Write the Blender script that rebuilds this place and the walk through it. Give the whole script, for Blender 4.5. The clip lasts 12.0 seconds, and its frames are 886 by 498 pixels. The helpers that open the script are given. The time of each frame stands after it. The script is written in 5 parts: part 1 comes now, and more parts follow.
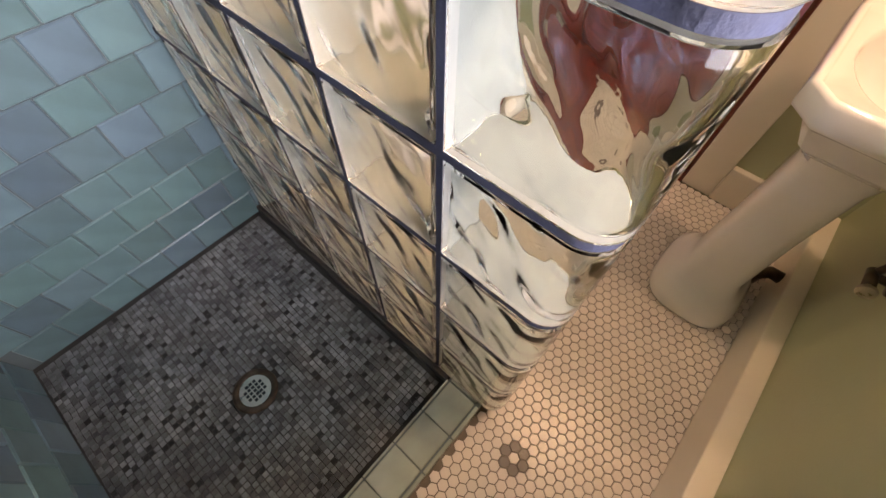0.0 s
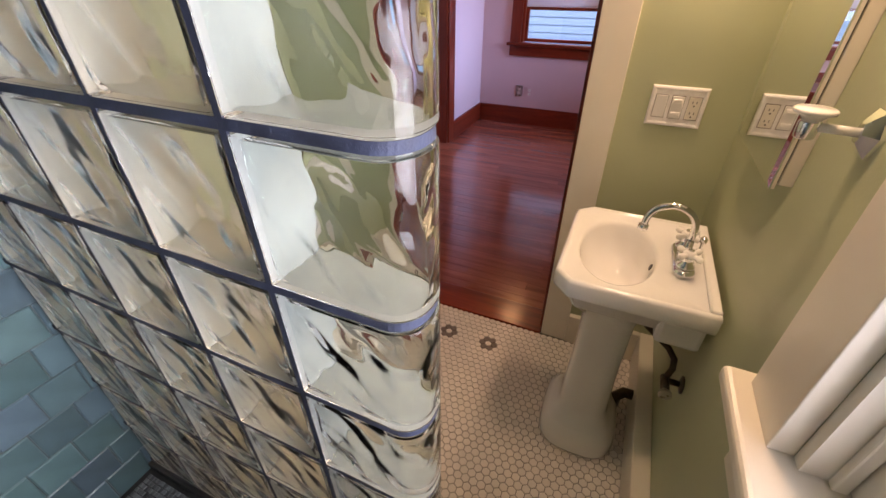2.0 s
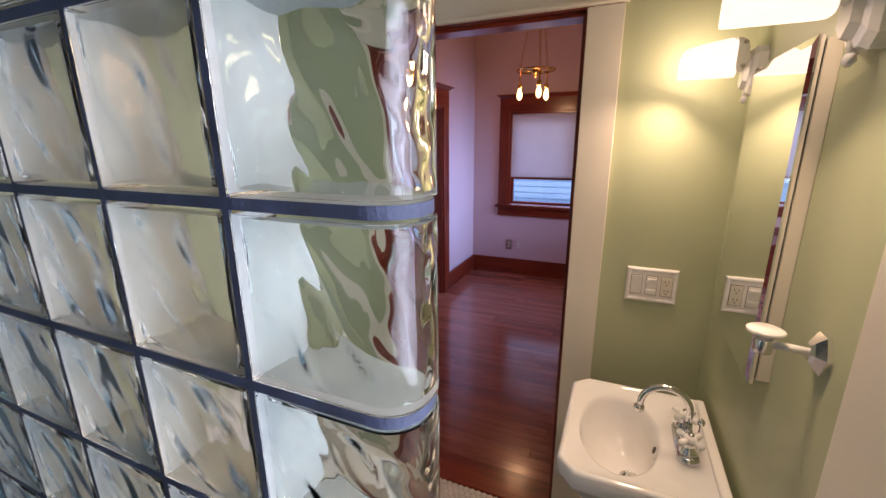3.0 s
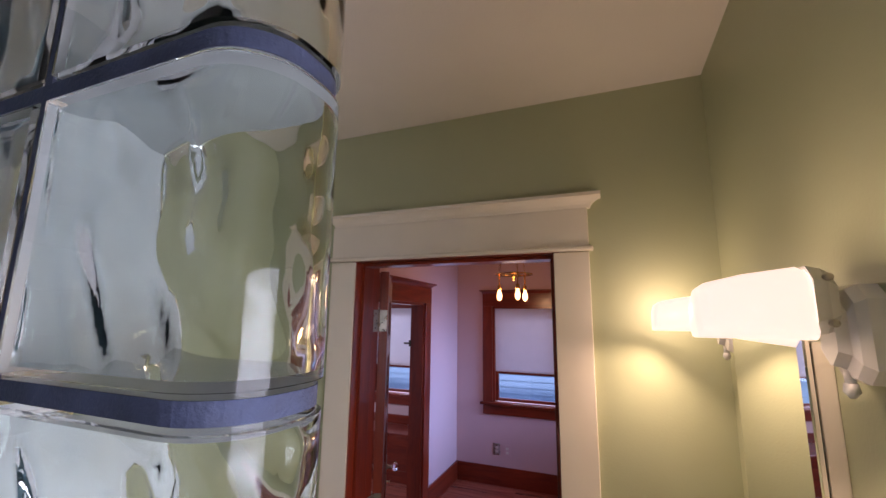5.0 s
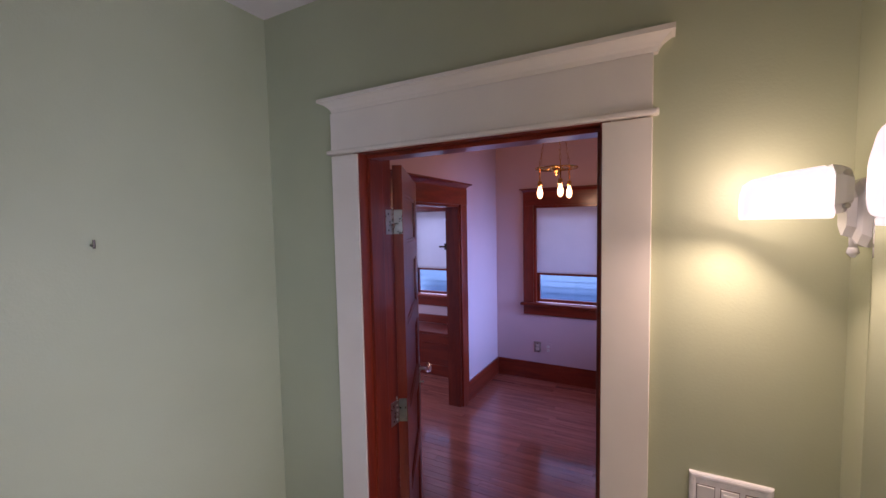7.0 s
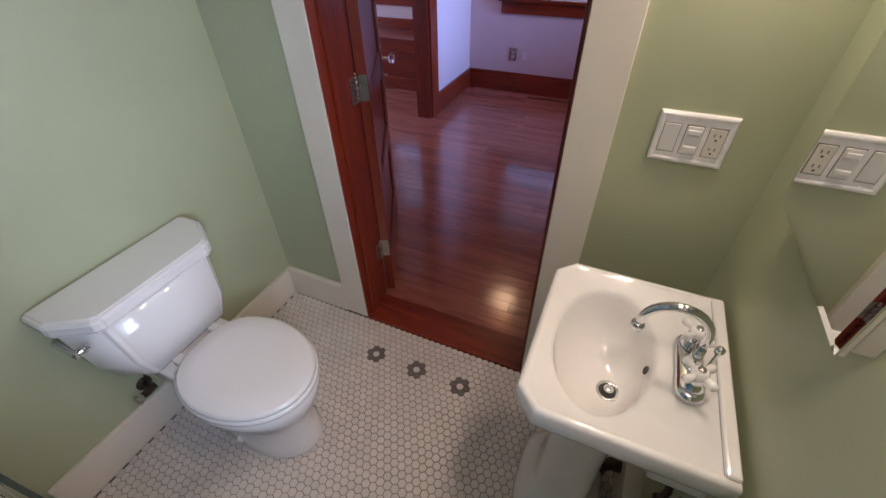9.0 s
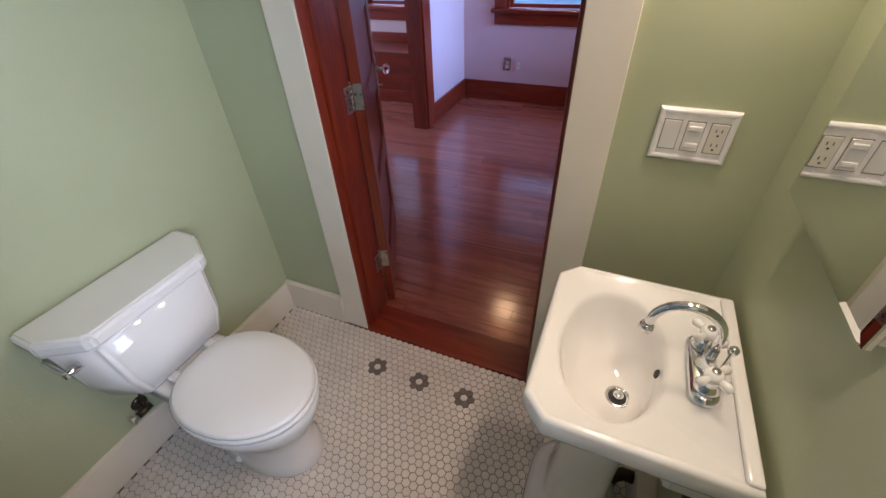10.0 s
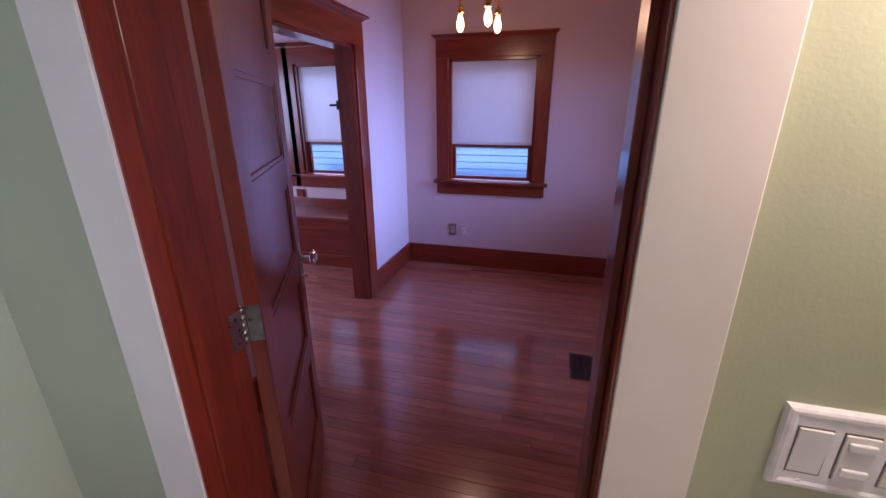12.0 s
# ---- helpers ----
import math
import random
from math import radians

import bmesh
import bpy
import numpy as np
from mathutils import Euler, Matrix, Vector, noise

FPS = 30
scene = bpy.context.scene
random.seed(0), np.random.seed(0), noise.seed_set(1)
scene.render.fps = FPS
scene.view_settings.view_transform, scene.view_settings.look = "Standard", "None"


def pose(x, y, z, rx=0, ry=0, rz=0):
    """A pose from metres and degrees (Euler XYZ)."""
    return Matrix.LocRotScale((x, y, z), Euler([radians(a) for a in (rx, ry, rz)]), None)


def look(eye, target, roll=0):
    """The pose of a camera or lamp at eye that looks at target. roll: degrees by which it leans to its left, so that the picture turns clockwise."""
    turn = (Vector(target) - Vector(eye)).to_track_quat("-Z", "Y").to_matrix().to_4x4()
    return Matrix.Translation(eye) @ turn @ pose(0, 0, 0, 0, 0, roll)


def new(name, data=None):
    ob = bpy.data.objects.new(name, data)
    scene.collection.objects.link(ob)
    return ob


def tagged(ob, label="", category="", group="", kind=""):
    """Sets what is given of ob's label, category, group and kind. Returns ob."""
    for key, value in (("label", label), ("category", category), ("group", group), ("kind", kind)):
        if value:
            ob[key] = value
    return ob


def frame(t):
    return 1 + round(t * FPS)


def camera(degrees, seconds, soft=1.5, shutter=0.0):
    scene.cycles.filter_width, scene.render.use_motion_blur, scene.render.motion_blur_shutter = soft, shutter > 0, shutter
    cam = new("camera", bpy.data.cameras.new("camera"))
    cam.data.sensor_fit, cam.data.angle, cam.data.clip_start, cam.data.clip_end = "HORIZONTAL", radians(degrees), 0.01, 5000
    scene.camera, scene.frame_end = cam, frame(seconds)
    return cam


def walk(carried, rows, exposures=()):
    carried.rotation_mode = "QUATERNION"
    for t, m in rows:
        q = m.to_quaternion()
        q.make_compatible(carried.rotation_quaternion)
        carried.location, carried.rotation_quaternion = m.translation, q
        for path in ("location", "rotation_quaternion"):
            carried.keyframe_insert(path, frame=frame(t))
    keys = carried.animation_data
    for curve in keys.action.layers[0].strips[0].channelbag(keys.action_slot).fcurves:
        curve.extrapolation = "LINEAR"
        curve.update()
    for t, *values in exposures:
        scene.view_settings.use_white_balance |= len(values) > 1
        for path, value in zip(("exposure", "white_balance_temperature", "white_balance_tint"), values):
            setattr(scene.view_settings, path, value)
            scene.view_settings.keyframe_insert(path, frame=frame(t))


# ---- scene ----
cam = camera(95.2, 12.0)
PATH = [
    (0, (0.114, 0.168, 1.199), (-0.56, 0.959, -0.51), 1.6),
    (0.5, (0.165, 0.21, 1.197), (-0.404, 1.142, -0.479), 3.2),
    (1, (0.217, 0.217, 1.229), (-0.297, 1.331, -0.35), 3.7),
    (1.5, (0.256, 0.173, 1.304), (-0.3, 1.489, -0.095), 2.1),
    (2, (0.263, 0.13, 1.409), (-0.417, 1.645, 0.295), -0.0),
    (2.5, (0.267, 0.123, 1.49), (-0.485, 1.798, 0.697), -0.7),
    (3, (0.265, 0.119, 1.55), (-0.507, 1.893, 1.044), -0.4),
    (3.5, (0.261, 0.122, 1.619), (-0.495, 1.961, 1.403), 0.3),
    (3.7, (0.26, 0.124, 1.649), (-0.477, 1.981, 1.57), 0.1),
    (5.3, (0.283, 0.313, 1.749), (-0.476, 2.123, 2.132), 0.3),
    (5.5, (0.298, 0.357, 1.754), (-0.529, 2.133, 2.156), 0.6),
    (6, (0.285, 0.462, 1.774), (-0.743, 2.14, 2.129), 0.2),
    (6.5, (0.256, 0.515, 1.763), (-0.754, 2.234, 1.922), -0.2),
    (7, (0.248, 0.53, 1.722), (-0.695, 2.289, 1.592), -1.1),
    (7.2, (0.245, 0.533, 1.696), (-0.676, 2.287, 1.416), -1.4),
    (8.8, (0.237, 0.568, 1.5), (-0.452, 2.034, 0.327), -1.0),
    (9, (0.237, 0.581, 1.489), (-0.402, 1.967, 0.197), -1.1),
    (9.5, (0.232, 0.575, 1.459), (-0.331, 1.827, 0.005), -0.7),
    (10, (0.233, 0.59, 1.462), (-0.419, 2.011, 0.215), -2.6),
    (10.5, (0.215, 0.657, 1.47), (-0.436, 2.376, 0.681), -1.7),
    (11, (0.169, 0.777, 1.486), (-0.416, 2.576, 0.835), -1.3),
    (11.5, (0.123, 0.951, 1.496), (-0.532, 2.729, 0.859), -1.8),
    (12, (0.026, 1.105, 1.47), (-0.479, 2.926, 0.817), -0.3),
]
walk(cam, [(t, look(eye, target, roll)) for t, eye, target, roll in PATH], [
    (0, 0.90, 7900, 34), (1.0, 0.75, 7900, 34), (2.0, 0.32, 7400, 30), (2.5, 0.20, 6800, 29), (3.5, -0.06, 6450, 28), (5.5, -0.18, 6600, 38),
    (6.5, -0.18, 5800, 41), (9.0, 0.14, 5500, 22), (10.0, 0.32, 5650, 19), (11.0, 0.14, 5450, 31), (12, 0.14, 5400, 36)])

# ---- light ----
world = bpy.data.worlds.new("world")
scene.world = world
world.use_nodes = True
wn = world.node_tree.nodes
sky = wn.new("ShaderNodeTexSky")
sky.sky_type = 'NISHITA'
sky.sun_disc = False
sky.sun_elevation = radians(38)
sky.sun_rotation = radians(180)
wn["Background"].inputs["Strength"].default_value = 0.15
world.node_tree.links.new(sky.outputs[0], wn["Background"].inputs["Color"])


def sun_lamp():
    d = bpy.data.lights.new("sun", 'SUN')
    d.energy, d.angle, d.color = 3.0, radians(3), (1.0, 0.95, 0.88)
    ob = new("sun", d)
    ob.matrix_world = look((0, -8, 7), (0, 0, 0))
    return ob


def area_light(name, m, w, h, power, colour):
    """A rectangular area lamp: sky light at a window, added fill, or sconce downlight."""
    d = bpy.data.lights.new(name, 'AREA')
    d.shape, d.size, d.size_y, d.energy, d.color = 'RECTANGLE', w, h, power, colour
    ob = new(name, d)
    ob.matrix_world = m
    return ob


def bulb_light(name, at, power, colour, radius):
    d = bpy.data.lights.new(name, 'POINT')
    d.energy, d.color, d.shadow_soft_size = power, colour, radius
    ob = new(name, d)
    ob.location = at
    return ob


SKY_BLUE = (0.62, 0.78, 1.0)
WARM = (1.0, 0.77, 0.50)
sun_lamp()
area_light("bath_window_light", look((0.765, 0.25, 1.38), (-1, 0.35, 1.35)), 0.64, 0.98, 12.5, (0.80, 0.90, 1.0)).data.spread = radians(115)
area_light("hall_sky_light", look((-0.55, 5.45, 2.45), (-0.55, 4.0, 0.5)), 1.2, 0.9, 36.0, SKY_BLUE)
area_light("den_sky_light", look((-2.5, 5.45, 2.45), (-2.3, 4.0, 0.5)), 2.0, 0.9, 105.0, SKY_BLUE)
area_light("hall_east_window_light", look((1.16, 4.15, 1.35), (-1.36, 4.2, 0.9)), 0.78, 1.05, 12.0, (0.32, 0.52, 1.0)).data.spread = radians(60)
# added fill that brightens the far room from out of view
area_light("den_west_fill_light", look((-3.96, 3.4, 1.42), (-1.5, 3.6, 0.2)), 1.55, 1.1, 36.0, SKY_BLUE)
LAMP_NEAR, LAMP_FAR = (0.445, 0.925, 1.764), (0.445, 1.495, 1.760)
for y, z in ((LAMP_NEAR[1], LAMP_NEAR[2]), (LAMP_FAR[1], LAMP_FAR[2])):
    area_light("sconce_open_bottom", look((0.42, y, z - 0.05), (0.12, y - 0.22, 0.9)), 0.12, 0.07, 2.1, WARM).data.spread = radians(140)
    bulb_light("sconce_bulb", (0.42, y, z + 0.012), 1.8, WARM, 0.05)

# ---- materials ----


def material(name, colour, rough=0.5, metal=0.0, vary=0.08, scale=6.0, fine=90.0, bump=0.05, spec=0.5, random=0.0, island=0.0, coat=0.0, second=None, stretch=(1, 1, 1), hue=0.0):
    """Principled paint or stone with two scales of variation, optional per-piece change and relief."""
    m = bpy.data.materials.new(name)
    m.use_nodes = True
    nt = m.node_tree
    n, L = nt.nodes, nt.links
    b = n["Principled BSDF"]
    tc = n.new("ShaderNodeTexCoord")
    mp = n.new("ShaderNodeMapping")
    mp.inputs["Scale"].default_value = stretch
    L.new(tc.outputs["Object"], mp.inputs["Vector"])
    big = n.new("ShaderNodeTexNoise")
    big.inputs["Scale"].default_value = scale
    big.inputs["Detail"].default_value = 5
    small = n.new("ShaderNodeTexNoise")
    small.inputs["Scale"].default_value = fine
    small.inputs["Detail"].default_value = 3
    L.new(mp.outputs[0], big.inputs["Vector"])
    L.new(mp.outputs[0], small.inputs["Vector"])
    ramp = n.new("ShaderNodeMix")
    ramp.data_type = 'RGBA'
    dark = [c * (1 - vary * 1.6) for c in colour]
    ramp.inputs["A"].default_value = (*(second or dark), 1)
    ramp.inputs["B"].default_value = (*[min(1, c * (1 + vary * 0.6)) for c in colour], 1)
    spread = n.new("ShaderNodeMapRange")
    spread.inputs["From Min"].default_value, spread.inputs["From Max"].default_value = 0.3, 0.7
    L.new(big.outputs["Fac"], spread.inputs["Value"])
    L.new(spread.outputs[0], ramp.inputs["Factor"])
    last = ramp.outputs["Result"]
    if random or island or hue:
        hsv = n.new("ShaderNodeHueSaturation")
        src = n.new("ShaderNodeNewGeometry") if island else n.new("ShaderNodeObjectInfo")
        out = src.outputs["Random Per Island"] if island else src.outputs["Random"]
        val = n.new("ShaderNodeMapRange")
        val.inputs["To Min"].default_value, val.inputs["To Max"].default_value = 1 - (random or island), 1 + (random or island)
        L.new(out, val.inputs["Value"])
        L.new(val.outputs[0], hsv.inputs["Value"])
        if hue:
            wh = n.new("ShaderNodeTexWhiteNoise")
            wh.noise_dimensions = '1D'
            L.new(out, wh.inputs["W"])
            hm = n.new("ShaderNodeMapRange")
            hm.inputs["To Min"].default_value, hm.inputs["To Max"].default_value = 0.5 - hue, 0.5 + hue * 0.5
            L.new(wh.outputs["Value"], hm.inputs["Value"])
            L.new(hm.outputs[0], hsv.inputs["Hue"])
        L.new(last, hsv.inputs["Color"])
        last = hsv.outputs[0]
    L.new(last, b.inputs["Base Color"])
    rr = n.new("ShaderNodeMapRange")
    rr.inputs["To Min"].default_value, rr.inputs["To Max"].default_value = max(0.02, rough * 0.85), min(1, rough * 1.18)
    L.new(big.outputs["Fac"], rr.inputs["Value"])
    L.new(rr.outputs[0], b.inputs["Roughness"])
    b.inputs["Metallic"].default_value = metal
    b.inputs["Specular IOR Level"].default_value = spec
    b.inputs["Coat Weight"].default_value = coat
    b.inputs["Coat Roughness"].default_value = 0.08
    if bump:
        bp = n.new("ShaderNodeBump")
        bp.inputs["Strength"].default_value = bump
        bp.inputs["Distance"].default_value = 0.004
        L.new(small.outputs["Fac"], bp.inputs["Height"])
        L.new(bp.outputs[0], b.inputs["Normal"])
    return m


def wood_material(name, light, dark, along, rough=0.3, coat=0.3, random=0.12, ring=9.0):
    """Stained wood with grain stretched along one axis."""
    m = bpy.data.materials.new(name)
    m.use_nodes = True
    nt = m.node_tree
    n, L = nt.nodes, nt.links
    b = n["Principled BSDF"]
    tc = n.new("ShaderNodeTexCoord")
    oi = n.new("ShaderNodeObjectInfo")
    add = n.new("ShaderNodeVectorMath")
    add.operation = 'ADD'
    sc = n.new("ShaderNodeVectorMath")
    sc.operation = 'SCALE'
    sc.inputs["Scale"].default_value = 23.0
    L.new(oi.outputs["Random"], sc.inputs[0])
    L.new(tc.outputs["Object"], add.inputs[0])
    L.new(sc.outputs[0], add.inputs[1])
    mp = n.new("ShaderNodeMapping")
    s = [ring, ring, ring]
    s["xyz".index(along)] = ring * 0.09
    mp.inputs["Scale"].default_value = s
    L.new(add.outputs[0], mp.inputs["Vector"])
    g = n.new("ShaderNodeTexNoise")
    g.inputs["Scale"].default_value = 2.2
    g.inputs["Detail"].default_value = 8
    g.inputs["Distortion"].default_value = 0.9
    L.new(mp.outputs[0], g.inputs["Vector"])
    f = n.new("ShaderNodeTexNoise")
    f.inputs["Scale"].default_value = 22
    f.inputs["Detail"].default_value = 4
    L.new(mp.outputs[0], f.inputs["Vector"])
    cr = n.new("ShaderNodeValToRGB")
    cr.color_ramp.elements[0].position, cr.color_ramp.elements[0].color = 0.33, (*dark, 1)
    cr.color_ramp.elements[1].position, cr.color_ramp.elements[1].color = 0.66, (*light, 1)
    mixv = n.new("ShaderNodeMath")
    mixv.operation = 'MULTIPLY_ADD'
    mixv.inputs[1].default_value = 0.3
    L.new(f.outputs["Fac"], mixv.inputs[0])
    gm = n.new("ShaderNodeMath")
    gm.operation = 'MULTIPLY'
    gm.inputs[1].default_value = 0.7
    L.new(g.outputs["Fac"], gm.inputs[0])
    L.new(gm.outputs[0], mixv.inputs[2])
    L.new(mixv.outputs[0], cr.inputs["Fac"])
    hsv = n.new("ShaderNodeHueSaturation")
    val = n.new("ShaderNodeMapRange")
    val.inputs["To Min"].default_value, val.inputs["To Max"].default_value = 1 - random, 1 + random
    L.new(oi.outputs["Random"], val.inputs["Value"])
    L.new(val.outputs[0], hsv.inputs["Value"])
    L.new(cr.outputs[0], hsv.inputs["Color"])
    L.new(hsv.outputs[0], b.inputs["Base Color"])
    b.inputs["Roughness"].default_value = rough
    b.inputs["Coat Weight"].default_value = coat
    b.inputs["Coat Roughness"].default_value = 0.13
    bp = n.new("ShaderNodeBump")
    bp.inputs["Strength"].default_value = 0.12
    bp.inputs["Distance"].default_value = 0.002
    L.new(f.outputs["Fac"], bp.inputs["Height"])
    L.new(bp.outputs[0], b.inputs["Normal"])
    return m


def glass_material(name, colour, rough=0.0, wave=0.0, scale=18.0, stretch=(1, 1, 1), ior=1.45):
    m = bpy.data.materials.new(name)
    m.use_nodes = True
    nt = m.node_tree
    n, L = nt.nodes, nt.links
    b = n["Principled BSDF"]
    b.inputs["Base Color"].default_value = (*colour, 1)
    b.inputs["Roughness"].default_value = rough
    b.inputs["Transmission Weight"].default_value = 1.0
    b.inputs["IOR"].default_value = ior
    if wave:
        tc = n.new("ShaderNodeTexCoord")
        mp = n.new("ShaderNodeMapping")
        mp.inputs["Scale"].default_value = stretch
        ns = n.new("ShaderNodeTexNoise")
        ns.inputs["Scale"].default_value = scale
        ns.inputs["Detail"].default_value = 1
        bp = n.new("ShaderNodeBump")
        bp.inputs["Strength"].default_value = wave
        bp.inputs["Distance"].default_value = 0.02
        L.new(tc.outputs["Object"], mp.inputs["Vector"])
        L.new(mp.outputs[0], ns.inputs["Vector"])
        L.new(ns.outputs["Fac"], bp.inputs["Height"])
        L.new(bp.outputs[0], b.inputs["Normal"])
    return m


def glow_material(name, colour, strength, base=(0.9, 0.87, 0.8)):
    m = material(name, base, 0.25, bump=0)
    b = m.node_tree.nodes["Principled BSDF"]
    b.inputs["Emission Color"].default_value = (*colour, 1)
    b.inputs["Emission Strength"].default_value = strength
    return m


GREEN = material("green_paint", (0.445, 0.475, 0.30), 0.42, vary=0.04, scale=2.5, fine=160, bump=0.10)
CEIL = material("ceiling_paint", (0.80, 0.74, 0.68), 0.7, vary=0.03, scale=3, fine=140, bump=0.12)
TRIM = material("cream_trim_paint", (0.80, 0.73, 0.62), 0.3, vary=0.03, scale=5, fine=60, bump=0.05)
PINK = material("pink_wall_paint", (0.66, 0.47, 0.45), 0.55, vary=0.03, scale=2, fine=140, bump=0.08)
PORC = material("white_porcelain", (0.84, 0.82, 0.79), 0.07, vary=0.015, scale=4, bump=0, coat=0.4)
SEATM = material("white_plastic_seat", (0.83, 0.80, 0.77), 0.16, vary=0.01, bump=0)
CHROME = material("chrome", (0.80, 0.80, 0.82), 0.06, metal=1.0, vary=0.04, bump=0.0)
BRUSHED = material("aged_nickel", (0.52, 0.49, 0.43), 0.28, metal=1.0, vary=0.15, scale=40, bump=0.05)
BRASS = material("aged_brass", (0.72, 0.43, 0.13), 0.22, metal=1.0, vary=0.15, scale=30, bump=0.05)
DARKMETAL = material("tarnished_pipe", (0.10, 0.075, 0.055), 0.35, metal=0.8, vary=0.3, scale=40, bump=0.1)
BLACK = material("black_slot", (0.02, 0.018, 0.018), 0.5, vary=0.2, bump=0.02)
PLASTIC = material("white_switch_plastic", (0.80, 0.77, 0.73), 0.28, vary=0.015, bump=0)
IVORY = material("ivory_receptacle", (0.74, 0.69, 0.60), 0.3, vary=0.02, bump=0)
MARBLE = material("marble_plate", (0.85, 0.82, 0.80), 0.16, vary=0.07, scale=45, fine=220, bump=0.02)
MORTAR = material("blue_grey_mortar", (0.026, 0.036, 0.072), 0.75, vary=0.3, scale=20, fine=300, bump=0.3)
GROUT = material("grey_hex_grout", (0.23, 0.19, 0.16), 0.85, vary=0.3, scale=9, fine=300, bump=0.25)
HEX = material("white_hex_tile", (0.78, 0.71, 0.65), 0.30, vary=0.06, scale=5, fine=40, bump=0.03, random=0.05)
HEXI = material("white_hex_tile_field", (0.78, 0.71, 0.65), 0.30, vary=0.06, scale=5, fine=40, bump=0.03, island=0.05)
HEXGREY = material("grey_hex_tile", (0.21, 0.175, 0.165), 0.2, vary=0.1, scale=9, fine=40, bump=0.03, random=0.08)
BLUE = material("blue_green_glazed_tile", (0.115, 0.20, 0.235), 0.30, vary=0.14, scale=9, fine=30, bump=0.10, random=0.2, hue=0.035)
BLUEGROUT = material("blue_grey_grout", (0.13, 0.17, 0.18), 0.8, vary=0.2, bump=0.2)
MOSAIC = material("grey_stone_mosaic", (0.150, 0.172, 0.180), 0.35, vary=0.3, scale=8, fine=90, bump=0.15, random=0.5)
MOSAICI = material("grey_stone_mosaic_field", (0.150, 0.172, 0.180), 0.35, vary=0.3, scale=8, fine=90, bump=0.15, island=0.5)
DARKSTONE = material("dark_stone_mosaic", (0.028, 0.030, 0.030), 0.3, vary=0.3, scale=30, bump=0.1)
MOSGROUT = material("dark_mosaic_grout", (0.045, 0.045, 0.043), 0.8, vary=0.35, scale=7, bump=0.25)
CURBT = material("pale_sage_tile", (0.36, 0.42, 0.36), 0.2, vary=0.12, scale=10, fine=40, bump=0.05, random=0.08)
MIRROR = material("mirror_silver", (0.90, 0.91, 0.90), 0.015, metal=1.0, vary=0.0, bump=0)
SHADE = material("white_roller_shade", (0.80, 0.77, 0.78), 0.8, vary=0.03, fine=400, bump=0.1)
nt = SHADE.node_tree
mixer, thin = nt.nodes.new("ShaderNodeMixShader"), nt.nodes.new("ShaderNodeBsdfTranslucent")
thin.inputs["Color"].default_value = (0.78, 0.76, 0.80, 1)
mixer.inputs[0].default_value = 0.28
nt.links.new(nt.nodes["Principled BSDF"].outputs[0], mixer.inputs[1])
nt.links.new(thin.outputs[0], mixer.inputs[2])
nt.links.new(mixer.outputs[0], nt.nodes["Material Output"].inputs[0])
SIDING = material("pale_blue_siding", (0.22, 0.42, 0.70), 0.6, vary=0.05, scale=3, bump=0.05)
PLANK = wood_material("red_oak_floor", (0.46, 0.150, 0.092), (0.25, 0.064, 0.040), "x", 0.22, 1.0, 0.16, 9)
REDX = wood_material("mahogany_trim_x", (0.26, 0.036, 0.011), (0.12, 0.013, 0.005), "x", 0.28, 0.4, 0.08, 7)
REDY = wood_material("mahogany_trim_y", (0.26, 0.036, 0.011), (0.12, 0.013, 0.005), "y", 0.28, 0.4, 0.08, 7)
REDZ = wood_material("mahogany_trim_z", (0.26, 0.036, 0.011), (0.12, 0.013, 0.005), "z", 0.28, 0.4, 0.08, 7)
BLOCKGLASS = glass_material("wavy_block_glass", (0.92, 0.975, 0.95), 0.03, 0.02, 22, (1, 1, 0.5), ior=1.36)
BLOCKGLASS2 = glass_material("satin_block_glass", (0.97, 0.985, 0.95), 0.10, 0.05, 22, (1, 1, 0.5), ior=1.33)
# same edge coating as the end blocks, its colour lifted to brighten the inner ones
BLOCKEDGE2 = material("brightened_block_edge", (0.45, 0.48, 0.45), 0.3, vary=0.08, scale=14, bump=0.05)
BLOCKEDGE = material("pale_block_edge", (0.31, 0.34, 0.34), 0.3, vary=0.1, scale=14, bump=0.05)
PANE = glass_material("window_glass", (0.97, 0.99, 1.0))
CRYSTAL = glass_material("crystal_glass", (0.98, 0.98, 0.98))
SHADEGLOW = glow_material("opal_glass_shade", (1.0, 0.84, 0.66), 1.1)
FILAMENT = glow_material("lit_filament_bulb", (1.0, 0.55, 0.18), 6.0)

# ---- builders ----


def mesh_of(bm, name, *mats, smooth=False):
    me = bpy.data.meshes.new(name)
    bm.normal_update()
    bm.to_mesh(me)
    bm.free()
    for m in mats:
        me.materials.append(m)
    if smooth:
        for p in me.polygons:
            p.use_smooth = True
    return me


def part(name, bm, mat, parent=None, label="", smooth=False, kind=""):
    mats = mat if isinstance(mat, (list, tuple)) else [mat]
    ob = new(name, mesh_of(bm, name, *mats, smooth=smooth))
    ob.parent = parent
    return tagged(ob, label, kind=kind)


def thing(name, label, category, at=(0, 0, 0), group="", kind="", turn=0):
    ob = new(name)
    ob.empty_display_size = 0.05
    ob.matrix_world = pose(*at, 0, 0, turn)
    return tagged(ob, label, category, group, kind)


